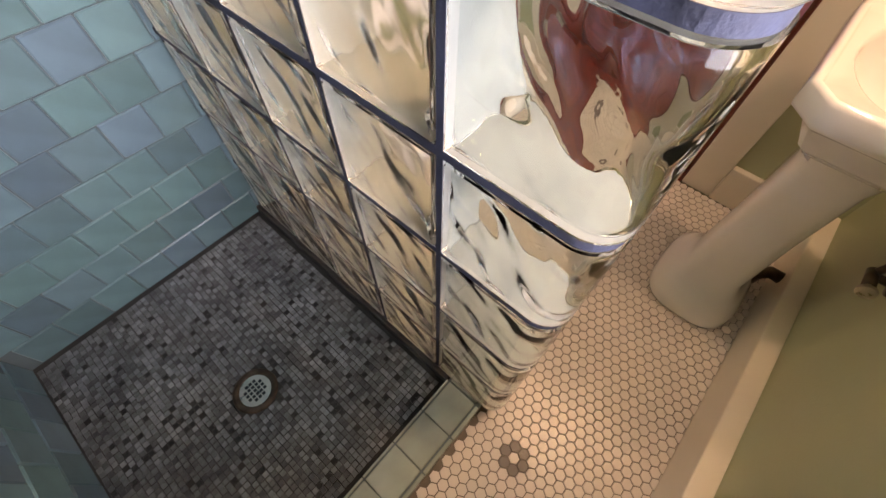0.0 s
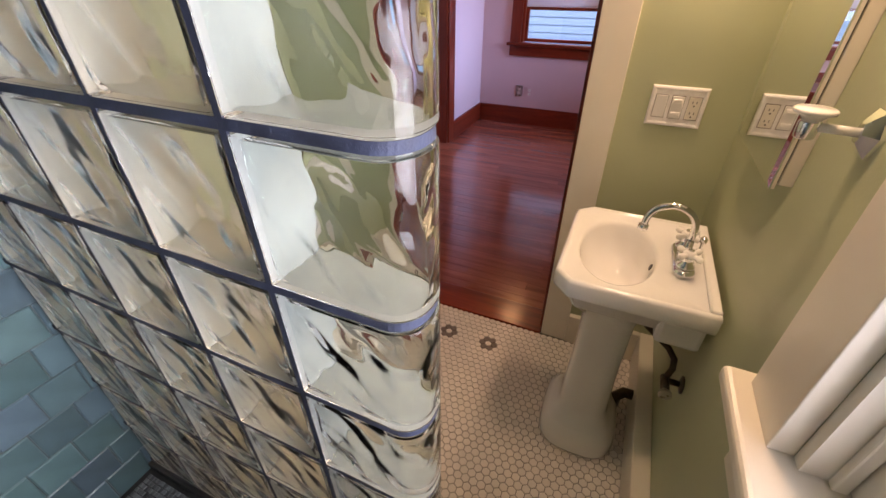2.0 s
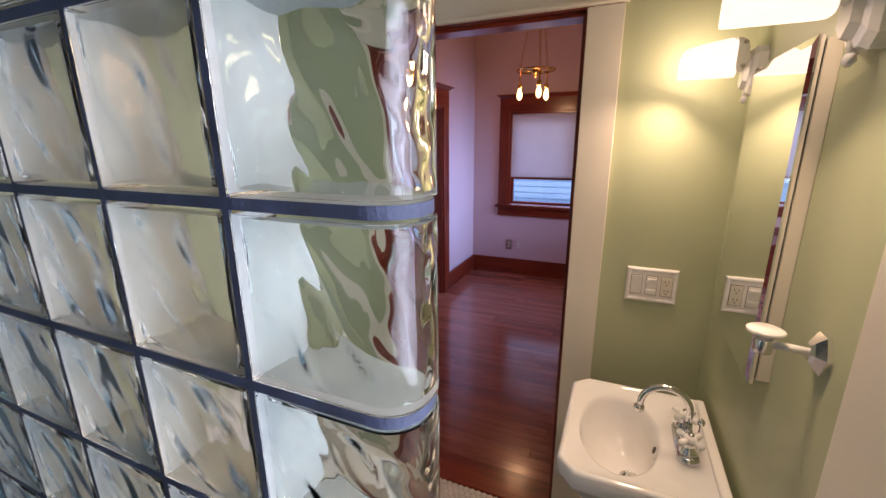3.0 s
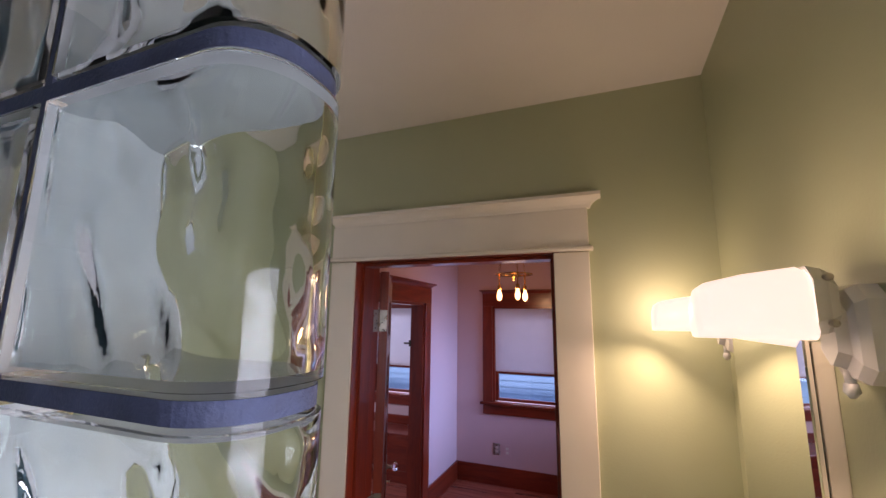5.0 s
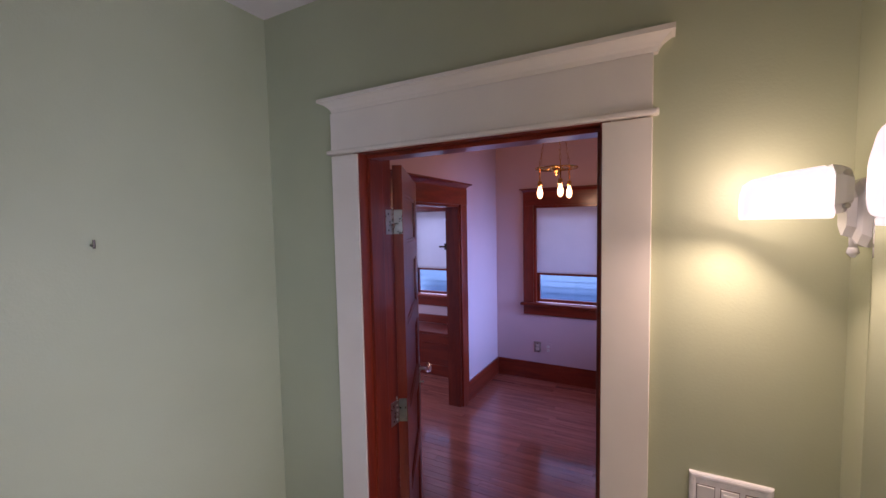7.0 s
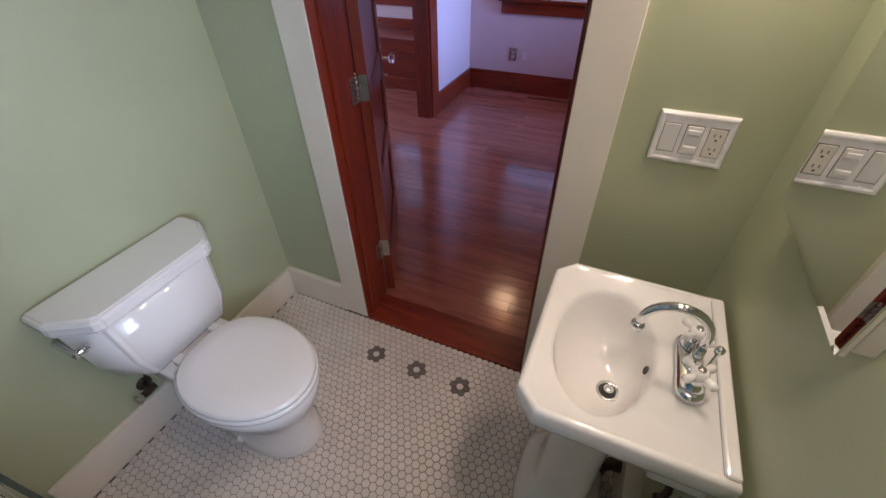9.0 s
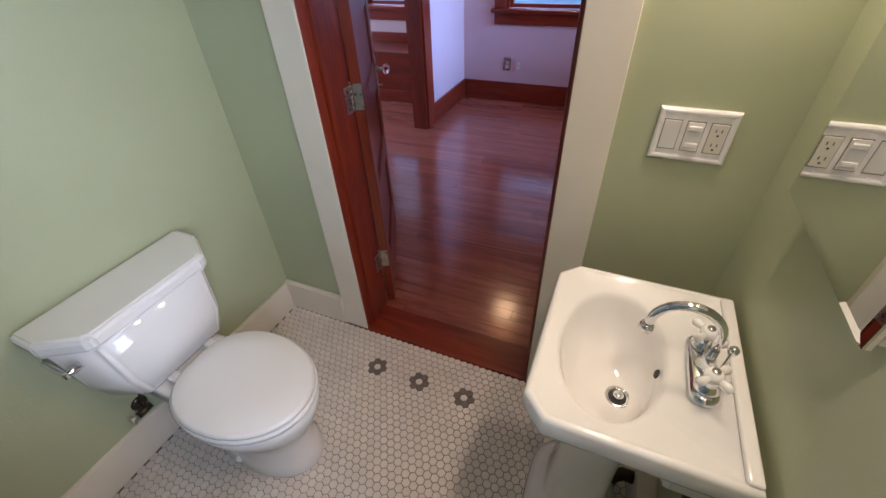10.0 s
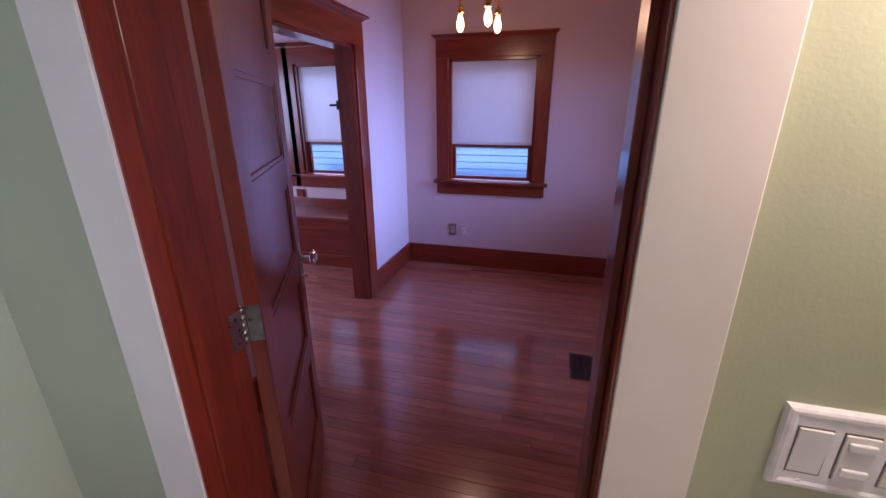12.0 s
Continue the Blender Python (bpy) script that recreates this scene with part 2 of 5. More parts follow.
def box(bm, x0, x1, y0, y1, z0, z1, bevel=0.0, seg=2):
    made = bmesh.ops.create_cube(bm, size=1.0)["verts"]
    for v in made:
        v.co = Vector(((x0 + x1) / 2 + v.co.x * (x1 - x0), (y0 + y1) / 2 + v.co.y * (y1 - y0), (z0 + z1) / 2 + v.co.z * (z1 - z0)))
    if bevel:
        edges = list({e for v in made for e in v.link_edges})
        bmesh.ops.bevel(bm, geom=edges, offset=bevel, segments=seg, affect='EDGES', profile=0.5)
    return bm


def cube(*a, **k):
    return box(bmesh.new(), *a, **k)


def slab(name, size, mat, label="", category="", kind="structure", bevel=0.0, parent=None):
    ob = part(name, cube(*size, bevel=bevel), mat, parent)
    return tagged(ob, label, category, kind=kind) if parent is None else ob


def prism(bm, outline, z0, z1, top=None):
    """An upright prism over an outline of (x, y); top: another outline for the upper end."""
    a = [bm.verts.new((x, y, z0)) for x, y in outline]
    b = [bm.verts.new((x, y, z1)) for x, y in (top or outline)]
    n = len(a)
    for i in range(n):
        bm.faces.new((a[i], a[(i + 1) % n], b[(i + 1) % n], b[i]))
    bm.faces.new(list(reversed(a)))
    bm.faces.new(b)
    return bm


def loft(bm, rings, cap0=True, cap1=True):
    """Skin through rings of equal length."""
    rows = [[bm.verts.new(p) for p in r] for r in rings]
    n = len(rows[0])
    for a, b in zip(rows, rows[1:]):
        for i in range(n):
            bm.faces.new((a[i], a[(i + 1) % n], b[(i + 1) % n], b[i]))
    if cap0:
        bm.faces.new(list(reversed(rows[0])))
    if cap1:
        bm.faces.new(rows[-1])
    return bm


def ring(cx, cy, z, rx, ry, n=28, power=2.0):
    """A superellipse ring."""
    out = []
    for i in range(n):
        a = 2 * math.pi * i / n
        c, s = math.cos(a), math.sin(a)
        out.append((cx + rx * math.copysign(abs(c) ** (2 / power), c), cy + ry * math.copysign(abs(s) ** (2 / power), s), z))
    return out


def cyl(bm, a, b, r, r2=None, n=16):
    """A rod from a to b."""
    a, b = Vector(a), Vector(b)
    q = (b - a).to_track_quat("Z", "Y")
    ra = [a + q @ Vector((r * math.cos(2 * math.pi * i / n), r * math.sin(2 * math.pi * i / n), 0)) for i in range(n)]
    k = r if r2 is None else r2
    rb = [b + q @ Vector((k * math.cos(2 * math.pi * i / n), k * math.sin(2 * math.pi * i / n), 0)) for i in range(n)]
    return loft(bm, [ra, rb])


def turned(bm, at, axis, profile, n=20):
    """A lathe shape: profile of (distance along axis, radius)."""
    at, q = Vector(at), Vector(axis).to_track_quat("Z", "Y")
    return loft(bm, [[at + q @ Vector((r * math.cos(2 * math.pi * i / n), r * math.sin(2 * math.pi * i / n), d)) for i in range(n)] for d, r in profile])


def tube(bm, pts, r, n=12):
    """A bent pipe through points."""
    pts = [Vector(p) for p in pts]
    rows = []
    for i, p in enumerate(pts):
        d = pts[min(i + 1, len(pts) - 1)] - pts[max(i - 1, 0)]
        side = d.cross(Vector((0, 1, 0.01))).normalized()
        up = side.cross(d).normalized()
        rows.append([p + r * (math.cos(2 * math.pi * k / n) * side + math.sin(2 * math.pi * k / n) * up) for k in range(n)])
    return loft(bm, rows)


def crown(bm, x0, x1, y, z0, z1, out, lip=0.012):
    """A crown moulding on a wall whose face looks to -y: cove profile run along x with returns."""
    steps = [(0.0, 0.0), (0.25, 0.12), (0.45, 0.32), (0.62, 0.6), (0.72, 0.8), (0.74, 1.0), (1.0, 1.0)]
    rings = []
    for h, o in steps:
        e = out * o
        z = z0 + (z1 - z0) * h
        rings.append([(x0 - e, y - e - lip, z), (x1 + e, y - e - lip, z), (x1 + e, y + 0.0, z), (x0 - e, y + 0.0, z)])
    return loft(bm, rings)

# ---- large structure ----
CE = 2.489           # bath ceiling
LW, RW = -1.066, 0.578  # bath side walls
DW = 1.60            # bath face of the door wall
TW = -0.915          # shower tile face
OL, OR, OH = -0.624, 0.119, 1.953   # door opening

slab("wall_west", (-1.26, LW, -0.60, DW, -0.02, CE), GREEN, "sage green painted plaster wall behind the toilet", "wall")
slab("wall_south", (-1.26, 0.72, -0.72, -0.45, -0.02, CE), GREEN, "sage green painted plaster wall behind the shower", "wall")
bm = bmesh.new()
WY0, WY1, WZ0, WZ1 = -0.10, 0.60, 0.862, 1.90
box(bm, RW, 0.72, -0.45, DW, -0.02, WZ0)
box(bm, RW, 0.72, -0.45, DW, WZ1, CE)
box(bm, RW, 0.72, WY1, DW, WZ0, WZ1)
box(bm, RW, 0.72, -0.45, WY0, WZ0, WZ1)
part("wall_east", bm, GREEN, None, kind="structure")
tagged(bpy.data.objects["wall_east"], "sage green painted plaster wall with a window", "wall")
bm = bmesh.new()
box(bm, LW - 0.19, OL - 0.022, DW, 1.69, -0.02, CE)
box(bm, OR + 0.022, 0.72, DW, 1.69, -0.02, CE)
box(bm, OL - 0.022, OR + 0.022, DW, 1.69, OH + 0.022, CE)
tagged(part("wall_north", bm, GREEN, None), "sage green painted plaster wall round the doorway", "wall", kind="structure")
bm = bmesh.new()
box(bm, -1.36, OL - 0.022, 1.691, 1.74, -0.02, 2.75)
box(bm, OR + 0.022, 1.22, 1.691, 1.74, -0.02, 2.75)
box(bm, OL - 0.022, OR + 0.022, 1.691, 1.74, OH + 0.022, 2.75)
tagged(part("wall_hall_south", bm, PINK, None), "pale pink painted wall on the far side of the doorway", "wall", kind="structure")
slab("ceiling", (-1.26, 0.72, -0.72, 1.69, CE, CE + 0.12), CEIL, "warm white painted plaster ceiling", "ceiling")
slab("floor", (-1.26, 0.72, -0.72, 1.575, -0.12, -0.003), GROUT, "small white hexagon tile floor with grey flowers", "floor")

# hall and den
HY = 4.80
slab("floor_hall", (-3.9, 1.22, 1.575, HY + 0.15, -0.12, -0.022), DARKMETAL, "glossy red-brown oak strip floor", "floor")
slab("ceiling_hall", (-3.9, 1.22, 1.74, HY + 0.15, 2.75, 2.87), CEIL, "white plaster ceiling of the hall", "ceiling")


def y_wall(name, x0, x1, y0, y1, top, holes, mat, label):
    bm = bmesh.new()
    at = x0
    for a, b, z0, z1 in holes:
        box(bm, at, a, y0, y1, -0.02, top)
        box(bm, a, b, y0, y1, -0.02, z0)
        box(bm, a, b, y0, y1, z1, top)
        at = b
    box(bm, at, x1, y0, y1, -0.02, top)
    return tagged(part(name, bm, mat, None), label, "wall", kind="structure")


HW = (-0.938, -0.172, 0.829, 1.882)
DW1 = (-2.47, -1.80, 0.829, 1.882)
DW2 = (-3.30, -2.63, 0.829, 1.882)
y_wall("wall_hall_north", -3.9, 1.22, HY, HY + 0.15, 2.75, [DW2, DW1, HW], PINK, "pale pink painted wall with wood-cased windows")
bm = bmesh.new()
OY0, OY1, OZ = 2.80, 3.85, 1.88
box(bm, -1.48, -1.36, 1.74, OY0, -0.02, 2.75)
box(bm, -1.48, -1.36, OY1, HY, -0.02, 2.75)
box(bm, -1.48, -1.36, OY0, OY1, OZ, 2.75)
tagged(part("wall_hall_west", bm, PINK, None), "pale pink painted wall with a wide wood-cased opening", "wall", kind="structure")
EY0, EY1 = 3.75, 4.55
bm = bmesh.new()
box(bm, 1.10, 1.22, 1.74, EY0, -0.02, 2.75)
box(bm, 1.10, 1.22, EY1, HY, -0.02, 2.75)
box(bm, 1.10, 1.22, EY0, EY1, -0.02, 0.80)
box(bm, 1.10, 1.22, EY0, EY1, 1.90, 2.75)
tagged(part("wall_hall_east", bm, PINK, None), "pale pink painted wall with a window opening", "wall", kind="structure")
# unseen wall; its opening is added only to let the fill light in
slab("wall_den_west", (-4.02, -3.9, 1.62, HY + 0.15, -0.02, 0.85), PINK, "pale pink painted wall of the far room", "wall")
slab("wall_den_west_upper", (-4.02, -3.9, 1.62, HY + 0.15, 2.0, 2.75), PINK, "pale pink painted wall above an added opening for fill light", "wall")
slab("wall_den_west_near", (-4.02, -3.9, 1.62, 2.6, 0.85, 2.0), PINK, "pale pink painted wall beside an added opening for fill light", "wall")
slab("wall_den_west_far", (-4.02, -3.9, 4.2, HY + 0.15, 0.85, 2.0), PINK, "pale pink painted wall beside an added opening for fill light", "wall")
slab("wall_den_south", (-3.9, -1.362, 1.62, 1.74, -0.02, 2.75), PINK, "pale pink painted wall closing the far room", "wall")

# ---- doorway trim ----


def door_trim():
    t = thing("trim_doorway", "cream painted door casing with frieze and crown", "door casing", (0, DW, 0), kind="structure")
    f = -0.020
    part("casing_board", cube(OL - 0.115, OL - 0.004, f, 0, 0.0, OH, bevel=0.002), TRIM, t)
    part("casing_board", cube(OR + 0.004, OR + 0.112, f, 0, 0.0, OH, bevel=0.002), TRIM, t)
    part("frieze", cube(OL - 0.115, OR + 0.112, f, 0, OH + 0.018, OH + 0.142, bevel=0.002), TRIM, t)
    part("bead", cube(OL - 0.127, OR + 0.125, f - 0.012, -0.0005, OH + 0.003, OH + 0.018, bevel=0.005), TRIM, t)
    part("crown_moulding", crown(bmesh.new(), OL - 0.107, OR + 0.120, 0, OH + 0.142, OH + 0.184, 0.034, 0.020), TRIM, t)
    return t


door_trim()


def door_jamb():
    t = thing("trim_door_jamb", "red-brown stained wooden door jamb", "door jamb", (0, 0, 0), kind="structure")
    part("side_jamb", cube(OL - 0.022, OL, 1.586, 1.758, 0.0, OH), REDZ, t)
    part("side_jamb", cube(OR, OR + 0.022, 1.586, 1.758, 0.0, OH), REDZ, t)
    part("head_jamb", cube(OL - 0.022, OR + 0.022, 1.586, 1.758, OH, OH + 0.022), REDX, t)
    part("door_stop", cube(OL, OL + 0.012, 1.625, 1.695, 0.0, OH - 0.012, bevel=0.002), REDZ, t)
    part("door_stop", cube(OR - 0.012, OR, 1.625, 1.695, 0.0, OH - 0.012, bevel=0.002), REDZ, t)
    part("door_stop", cube(OL, OR, 1.625, 1.695, OH - 0.012, OH, bevel=0.002), REDX, t)
    part("hall_casing", cube(OL - 0.13, OL - 0.024, 1.741, 1.757, 0, OH + 0.12, bevel=0.002), REDZ, t)
    part("hall_casing", cube(OR + 0.024, OR + 0.13, 1.741, 1.757, 0, OH + 0.12, bevel=0.002), REDZ, t)
    part("strike_plate", cube(OR - 0.0015, OR + 0.001, 1.70, 1.735, 0.86, 0.94), BRUSHED, t, "nickel strike plate")
    part("threshold", cube(OL, OR, 1.578, 1.745, -0.02, 0.006, bevel=0.004), REDX, t, "worn wooden threshold board")
    return t


door_jamb()


def baseboard(name, x0, x1, y0, y1, h, mat, label, cap=None):
    bm = cube(x0, x1, y0, y1, 0.0, h, bevel=0.004)
    return tagged(part(name, bm, mat, None), label, "baseboard", kind="structure")


baseboard("baseboard_west", LW, LW + 0.018, 0.503, DW - 0.026, 0.155, TRIM, "cream painted baseboard along the tile floor")
baseboard("baseboard_north", LW + 0.001, OL - 0.116, DW - 0.026, DW, 0.160, TRIM, "cream painted baseboard beside the doorway")
baseboard("baseboard_north_short", OR + 0.113, RW - 0.055, DW - 0.026, DW, 0.155, TRIM, "cream painted baseboard behind the pedestal")
baseboard("baseboard_east", RW - 0.055, RW, -0.45, DW, 0.155, TRIM, "cream painted baseboard under the window")
baseboard("baseboard_hall_north", -1.342, 1.10, HY - 0.018, HY, 0.19, REDX, "tall red-brown stained wooden baseboard")
baseboard("baseboard_hall_west", -1.36, -1.342, OY1 + 0.131, HY, 0.19, REDY, "tall red-brown stained wooden baseboard")
baseboard("baseboard_hall_near", -1.36, -1.342, 1.76, OY0 - 0.13, 0.19, REDY, "tall red-brown stained wooden baseboard")


def opening_trim():
    """The cased opening between hall and far room."""
    t = thing("trim_opening", "red-brown stained wooden casing of a wide opening", "door casing", (-1.36, 0, 0), kind="structure")
    for y0, y1 in ((OY0 - 0.13, OY0), (OY1, OY1 + 0.13)):
        part("casing_board", cube(0.0, 0.020, y0, y1, 0, OZ, bevel=0.003), REDZ, t)
    part("side_jamb", cube(-0.13, 0.0, OY1 - 0.02, OY1, 0, OZ), REDZ, t)
    part("side_jamb", cube(-0.13, 0.0, OY0, OY0 + 0.02, 0, OZ), REDZ, t)
    part("head_jamb", cube(-0.13, 0.0, OY0, OY1, OZ - 0.02, OZ), REDY, t)
    part("frieze", cube(0.0, 0.022, OY0 - 0.13, OY1 + 0.13, OZ, OZ + 0.145, bevel=0.002), REDY, t)
    cm = crown(bmesh.new(), OY0 - 0.13, OY1 + 0.13, 0, 0, 0.05, 0.045)
    for v in cm.verts:
        x, y = v.co.x, v.co.y
        v.co.x, v.co.y, v.co.z = -y, x, v.co.z + OZ + 0.145
    bmesh.ops.recalc_face_normals(cm, faces=cm.faces)
    part("crown_moulding", cm, REDY, t)
    return t


opening_trim()
hook = thing("wall_hook", "small dark metal bracket on the wooden jamb", "hook", (-1.493, OY1 - 0.02, 1.50))
part("plate", cube(-0.012, 0.012, -0.006, 0, -0.03, 0.03, bevel=0.002), DARKMETAL, hook)
part("arm", cube(-0.06, 0.012, -0.018, -0.006, -0.008, 0.008, bevel=0.003), DARKMETAL, hook)


def sash_window(name, x0, x1, z0, z1, label, shade_to=1.135, casing=True):
    """A double-hung window in the north wall, looking to -y, with sill, apron, casing and roller shade."""
    t = thing(name, label, "window", (0, HY, 0), kind="structure")
    j = 0.024
    for a, b in ((x0, x0 + j), (x1 - j, x1)):
        part("window_jamb", cube(a, b, -0.004, 0.12, z0, z1), REDZ, t)
    part("head_jamb", cube(x0, x1, -0.004, 0.12, z1 - j, z1), REDX, t)
    mid = 1.155
    for nm, a, b, y in (("lower_sash", z0 + 0.02, mid + 0.02, 0.045), ("upper_sash", mid - 0.02, z1 - j, 0.085)):
        bm = bmesh.new()
        s = 0.030
        box(bm, x0 + j, x0 + j + s, y, y + 0.035, a, b)
        box(bm, x1 - j - s, x1 - j, y, y + 0.035, a, b)
        box(bm, x0 + j + s, x1 - j - s, y, y + 0.035, a, a + s)
        box(bm, x0 + j + s, x1 - j - s, y, y + 0.035, b - s, b)
        sash = part(nm, bm, REDX, t)
        p = part("pane", cube(x0 + j + s, x1 - j - s, y + 0.015, y + 0.019, a + s, b - s), PANE, sash)
        p.visible_shadow = False
    part("window_sill", cube(x0 - 0.137, x1 + 0.137, -0.055, 0.045, z0 - 0.015, z0 + 0.015, bevel=0.006), REDX, t)
    part("apron", cube(x0 - 0.11, x1 + 0.11, -0.022, -0.001, z0 - 0.115, z0 - 0.015, bevel=0.004), REDX, t)
    if casing:
        for a, b in ((x0 - 0.11, x0), (x1, x1 + 0.11)):
            part("casing_board", cube(a, b, -0.022, -0.001, z0 + 0.015, z1, bevel=0.003), REDZ, t)
        part("frieze", cube(x0 - 0.11, x1 + 0.11, -0.022, -0.001, z1, z1 + 0.14, bevel=0.002), REDX, t)
        part("crown_moulding", crown(bmesh.new(), x0 - 0.11, x1 + 0.11, -0.001, z1 + 0.14, z1 + 0.18, 0.03, 0.023), REDX, t)
    return t


def roller_shade(x0, x1, bottom, top):
    t = thing("roller_shade", "white translucent roller shade half lowered over a window", "window shade", (0, HY + 0.012, 0), group="roller shades")
    bm = bmesh.new()
    box(bm, x0 + 0.026, x1 - 0.026, 0.012, 0.0135, bottom, top + 0.004)
    fabric = part("fabric", bm, SHADE, t)
    part("hem_bar", cube(x0 + 0.026, x1 - 0.026, 0.009, 0.017, bottom - 0.004, bottom + 0.018, bevel=0.002), SHADE, t)
    bm = bmesh.new()
    cyl(bm, (x0 + 0.03, 0.031, top - 0.02), (x1 - 0.03, 0.031, top - 0.02), 0.016)
    part("roller", bm, SHADE, t, smooth=True)
    return t


sash_window("window_hall", *HW, "wood-cased double-hung window with a sill")
sash_window("window_den_1", *DW1, "wood-cased double-hung window above the bench")
sash_window("window_den_2", *DW2, "wood-cased double-hung window above the bench")
for w in (HW, DW1, DW2):
    roller_shade(w[0], w[1], 1.17, w[3] - 0.03)


def bath_window():
    t = thing("window_bath", "cream painted bathroom window with stool and casing", "window", (RW, 0, 0), kind="structure")
    part("window_stool", cube(-0.070, 0.10, WY0 - 0.15, WY1 + 0.15, WZ0 - 0.028, WZ0 + 0.004, bevel=0.010, seg=3), TRIM, t)
    part("apron", cube(-0.034, -0.001, WY0 - 0.10, WY1 + 0.065, WZ0 - 0.13, WZ0 - 0.028, bevel=0.003), TRIM, t)
    part("casing_board", cube(-0.034, -0.001, WY1, WY1 + 0.12, WZ0 + 0.004, WZ1, bevel=0.002), TRIM, t)
    part("casing_board", cube(-0.034, -0.001, WY0 - 0.12, WY0, WZ0 + 0.004, WZ1, bevel=0.002), TRIM, t)
    part("frieze", cube(-0.034, -0.001, WY0 - 0.12, WY1 + 0.12, WZ1, WZ1 + 0.15, bevel=0.002), TRIM, t)
    for a, b in ((WY0, WY0 + 0.02), (WY1 - 0.02, WY1)):
        part("window_jamb", cube(-0.001, 0.17, a, b, WZ0 + 0.004, WZ1), TRIM, t)
    part("head_jamb", cube(-0.001, 0.17, WY0, WY1, WZ1 - 0.02, WZ1), TRIM, t)
    for nm, a, b, x in (("lower_sash", WZ0 + 0.006, 1.41, 0.05), ("upper_sash", 1.37, WZ1 - 0.02, 0.095)):
        bm = bmesh.new()
        s, y0, y1 = 0.05, WY0 + 0.02, WY1 - 0.02
        box(bm, x, x + 0.036, y0, y0 + s, a, b, bevel=0.004)
        box(bm, x, x + 0.036, y1 - s, y1, a, b, bevel=0.004)
        box(bm, x, x + 0.036, y0 + s, y1 - s, a, a + s, bevel=0.004)
        box(bm, x, x + 0.036, y0 + s, y1 - s, b - s, b, bevel=0.004)
        sash = part(nm, bm, TRIM, t)
        p = part("pane", cube(x + 0.016, x + 0.020, y0 + s, y1 - s, a + s, b - s), PANE, sash)
        p.visible_shadow = False
    part("sash_stop", cube(0.03, 0.048, WY1 - 0.034, WY1 - 0.02, WZ0 + 0.004, WZ1 - 0.02, bevel=0.003), TRIM, t)
    return t


bath_window()

# ---- neighbour's house outside ----


def neighbour_wall():
    t = thing("neighbour_house", "pale blue clapboard house wall outside the windows", "house", (0, 7.6, 0))
    bm = bmesh.new()
    for i in range(46):
        z = -1.2 + i * 0.11
        a = [bm.verts.new(p) for p in ((-7, 0.0, z), (4, 0.0, z), (4, 0.02, z + 0.118), (-7, 0.02, z + 0.118), (-7, 0.06, z), (4, 0.06, z), (4, 0.06, z + 0.118), (-7, 0.06, z + 0.118))]
        for f in ((0, 1, 2, 3), (0, 4, 5, 1), (3, 2, 6, 7), (0, 3, 7, 4), (1, 5, 6, 2)):
            bm.faces.new([a[k] for k in f])
    part("siding", bm, SIDING, t)
    part("wall", cube(-7, 4, 0.06, 0.3, -1.2, 3.9), SIDING, t)
    part("window_frame", cube(-2.9, -2.1, -0.03, 0.0, 0.4, 1.9, bevel=0.005), TRIM, t)
    part("roof", cube(-7.3, 4.3, -0.35, 0.6, 3.9, 4.0), DARKMETAL, t)
    return t


neighbour_wall()
slab("ground", (-300, 300, -300, 300, -1.4, -1.2), material("lawn_ground", (0.06, 0.08, 0.035), 0.9, vary=0.3, scale=2), "grass ground between the houses", "ground")

# ---- window bench in the far room ----


def window_bench():
    t = thing("window_bench", "red-brown wooden window seat with panelled front", "bench", (0, 0, 0))
    part("front_panel", cube(-3.88, -1.50, 4.44, 4.465, 0.0, 0.47), REDX, t)
    part("seat_board", cube(-3.88, -1.50, 4.40, HY - 0.025, 0.47, 0.50, bevel=0.006), REDX, t, "glossy wooden seat board")
    part("kick_board", cube(-3.88, -1.50, 4.425, 4.44, 0.0, 0.12, bevel=0.003), REDX, t)
    part("top_rail", cube(-3.88, -1.50, 4.425, 4.44, 0.37, 0.47, bevel=0.003), REDX, t)
    part("back_rail", cube(-3.88, -1.50, HY - 0.022, HY - 0.002, 0.50, 0.60, bevel=0.003), REDX, t)
    for x in (-3.4, -2.595, -1.8):
        part("back_stile", cube(x, x + 0.085, HY - 0.022, HY - 0.002, 0.60, 0.685, bevel=0.002), REDZ, t)
        part("front_stile", cube(x, x + 0.1, 4.425, 4.44, 0.12, 0.37, bevel=0.003), REDZ, t)
    return t


window_bench()

# ---- wooden door ----


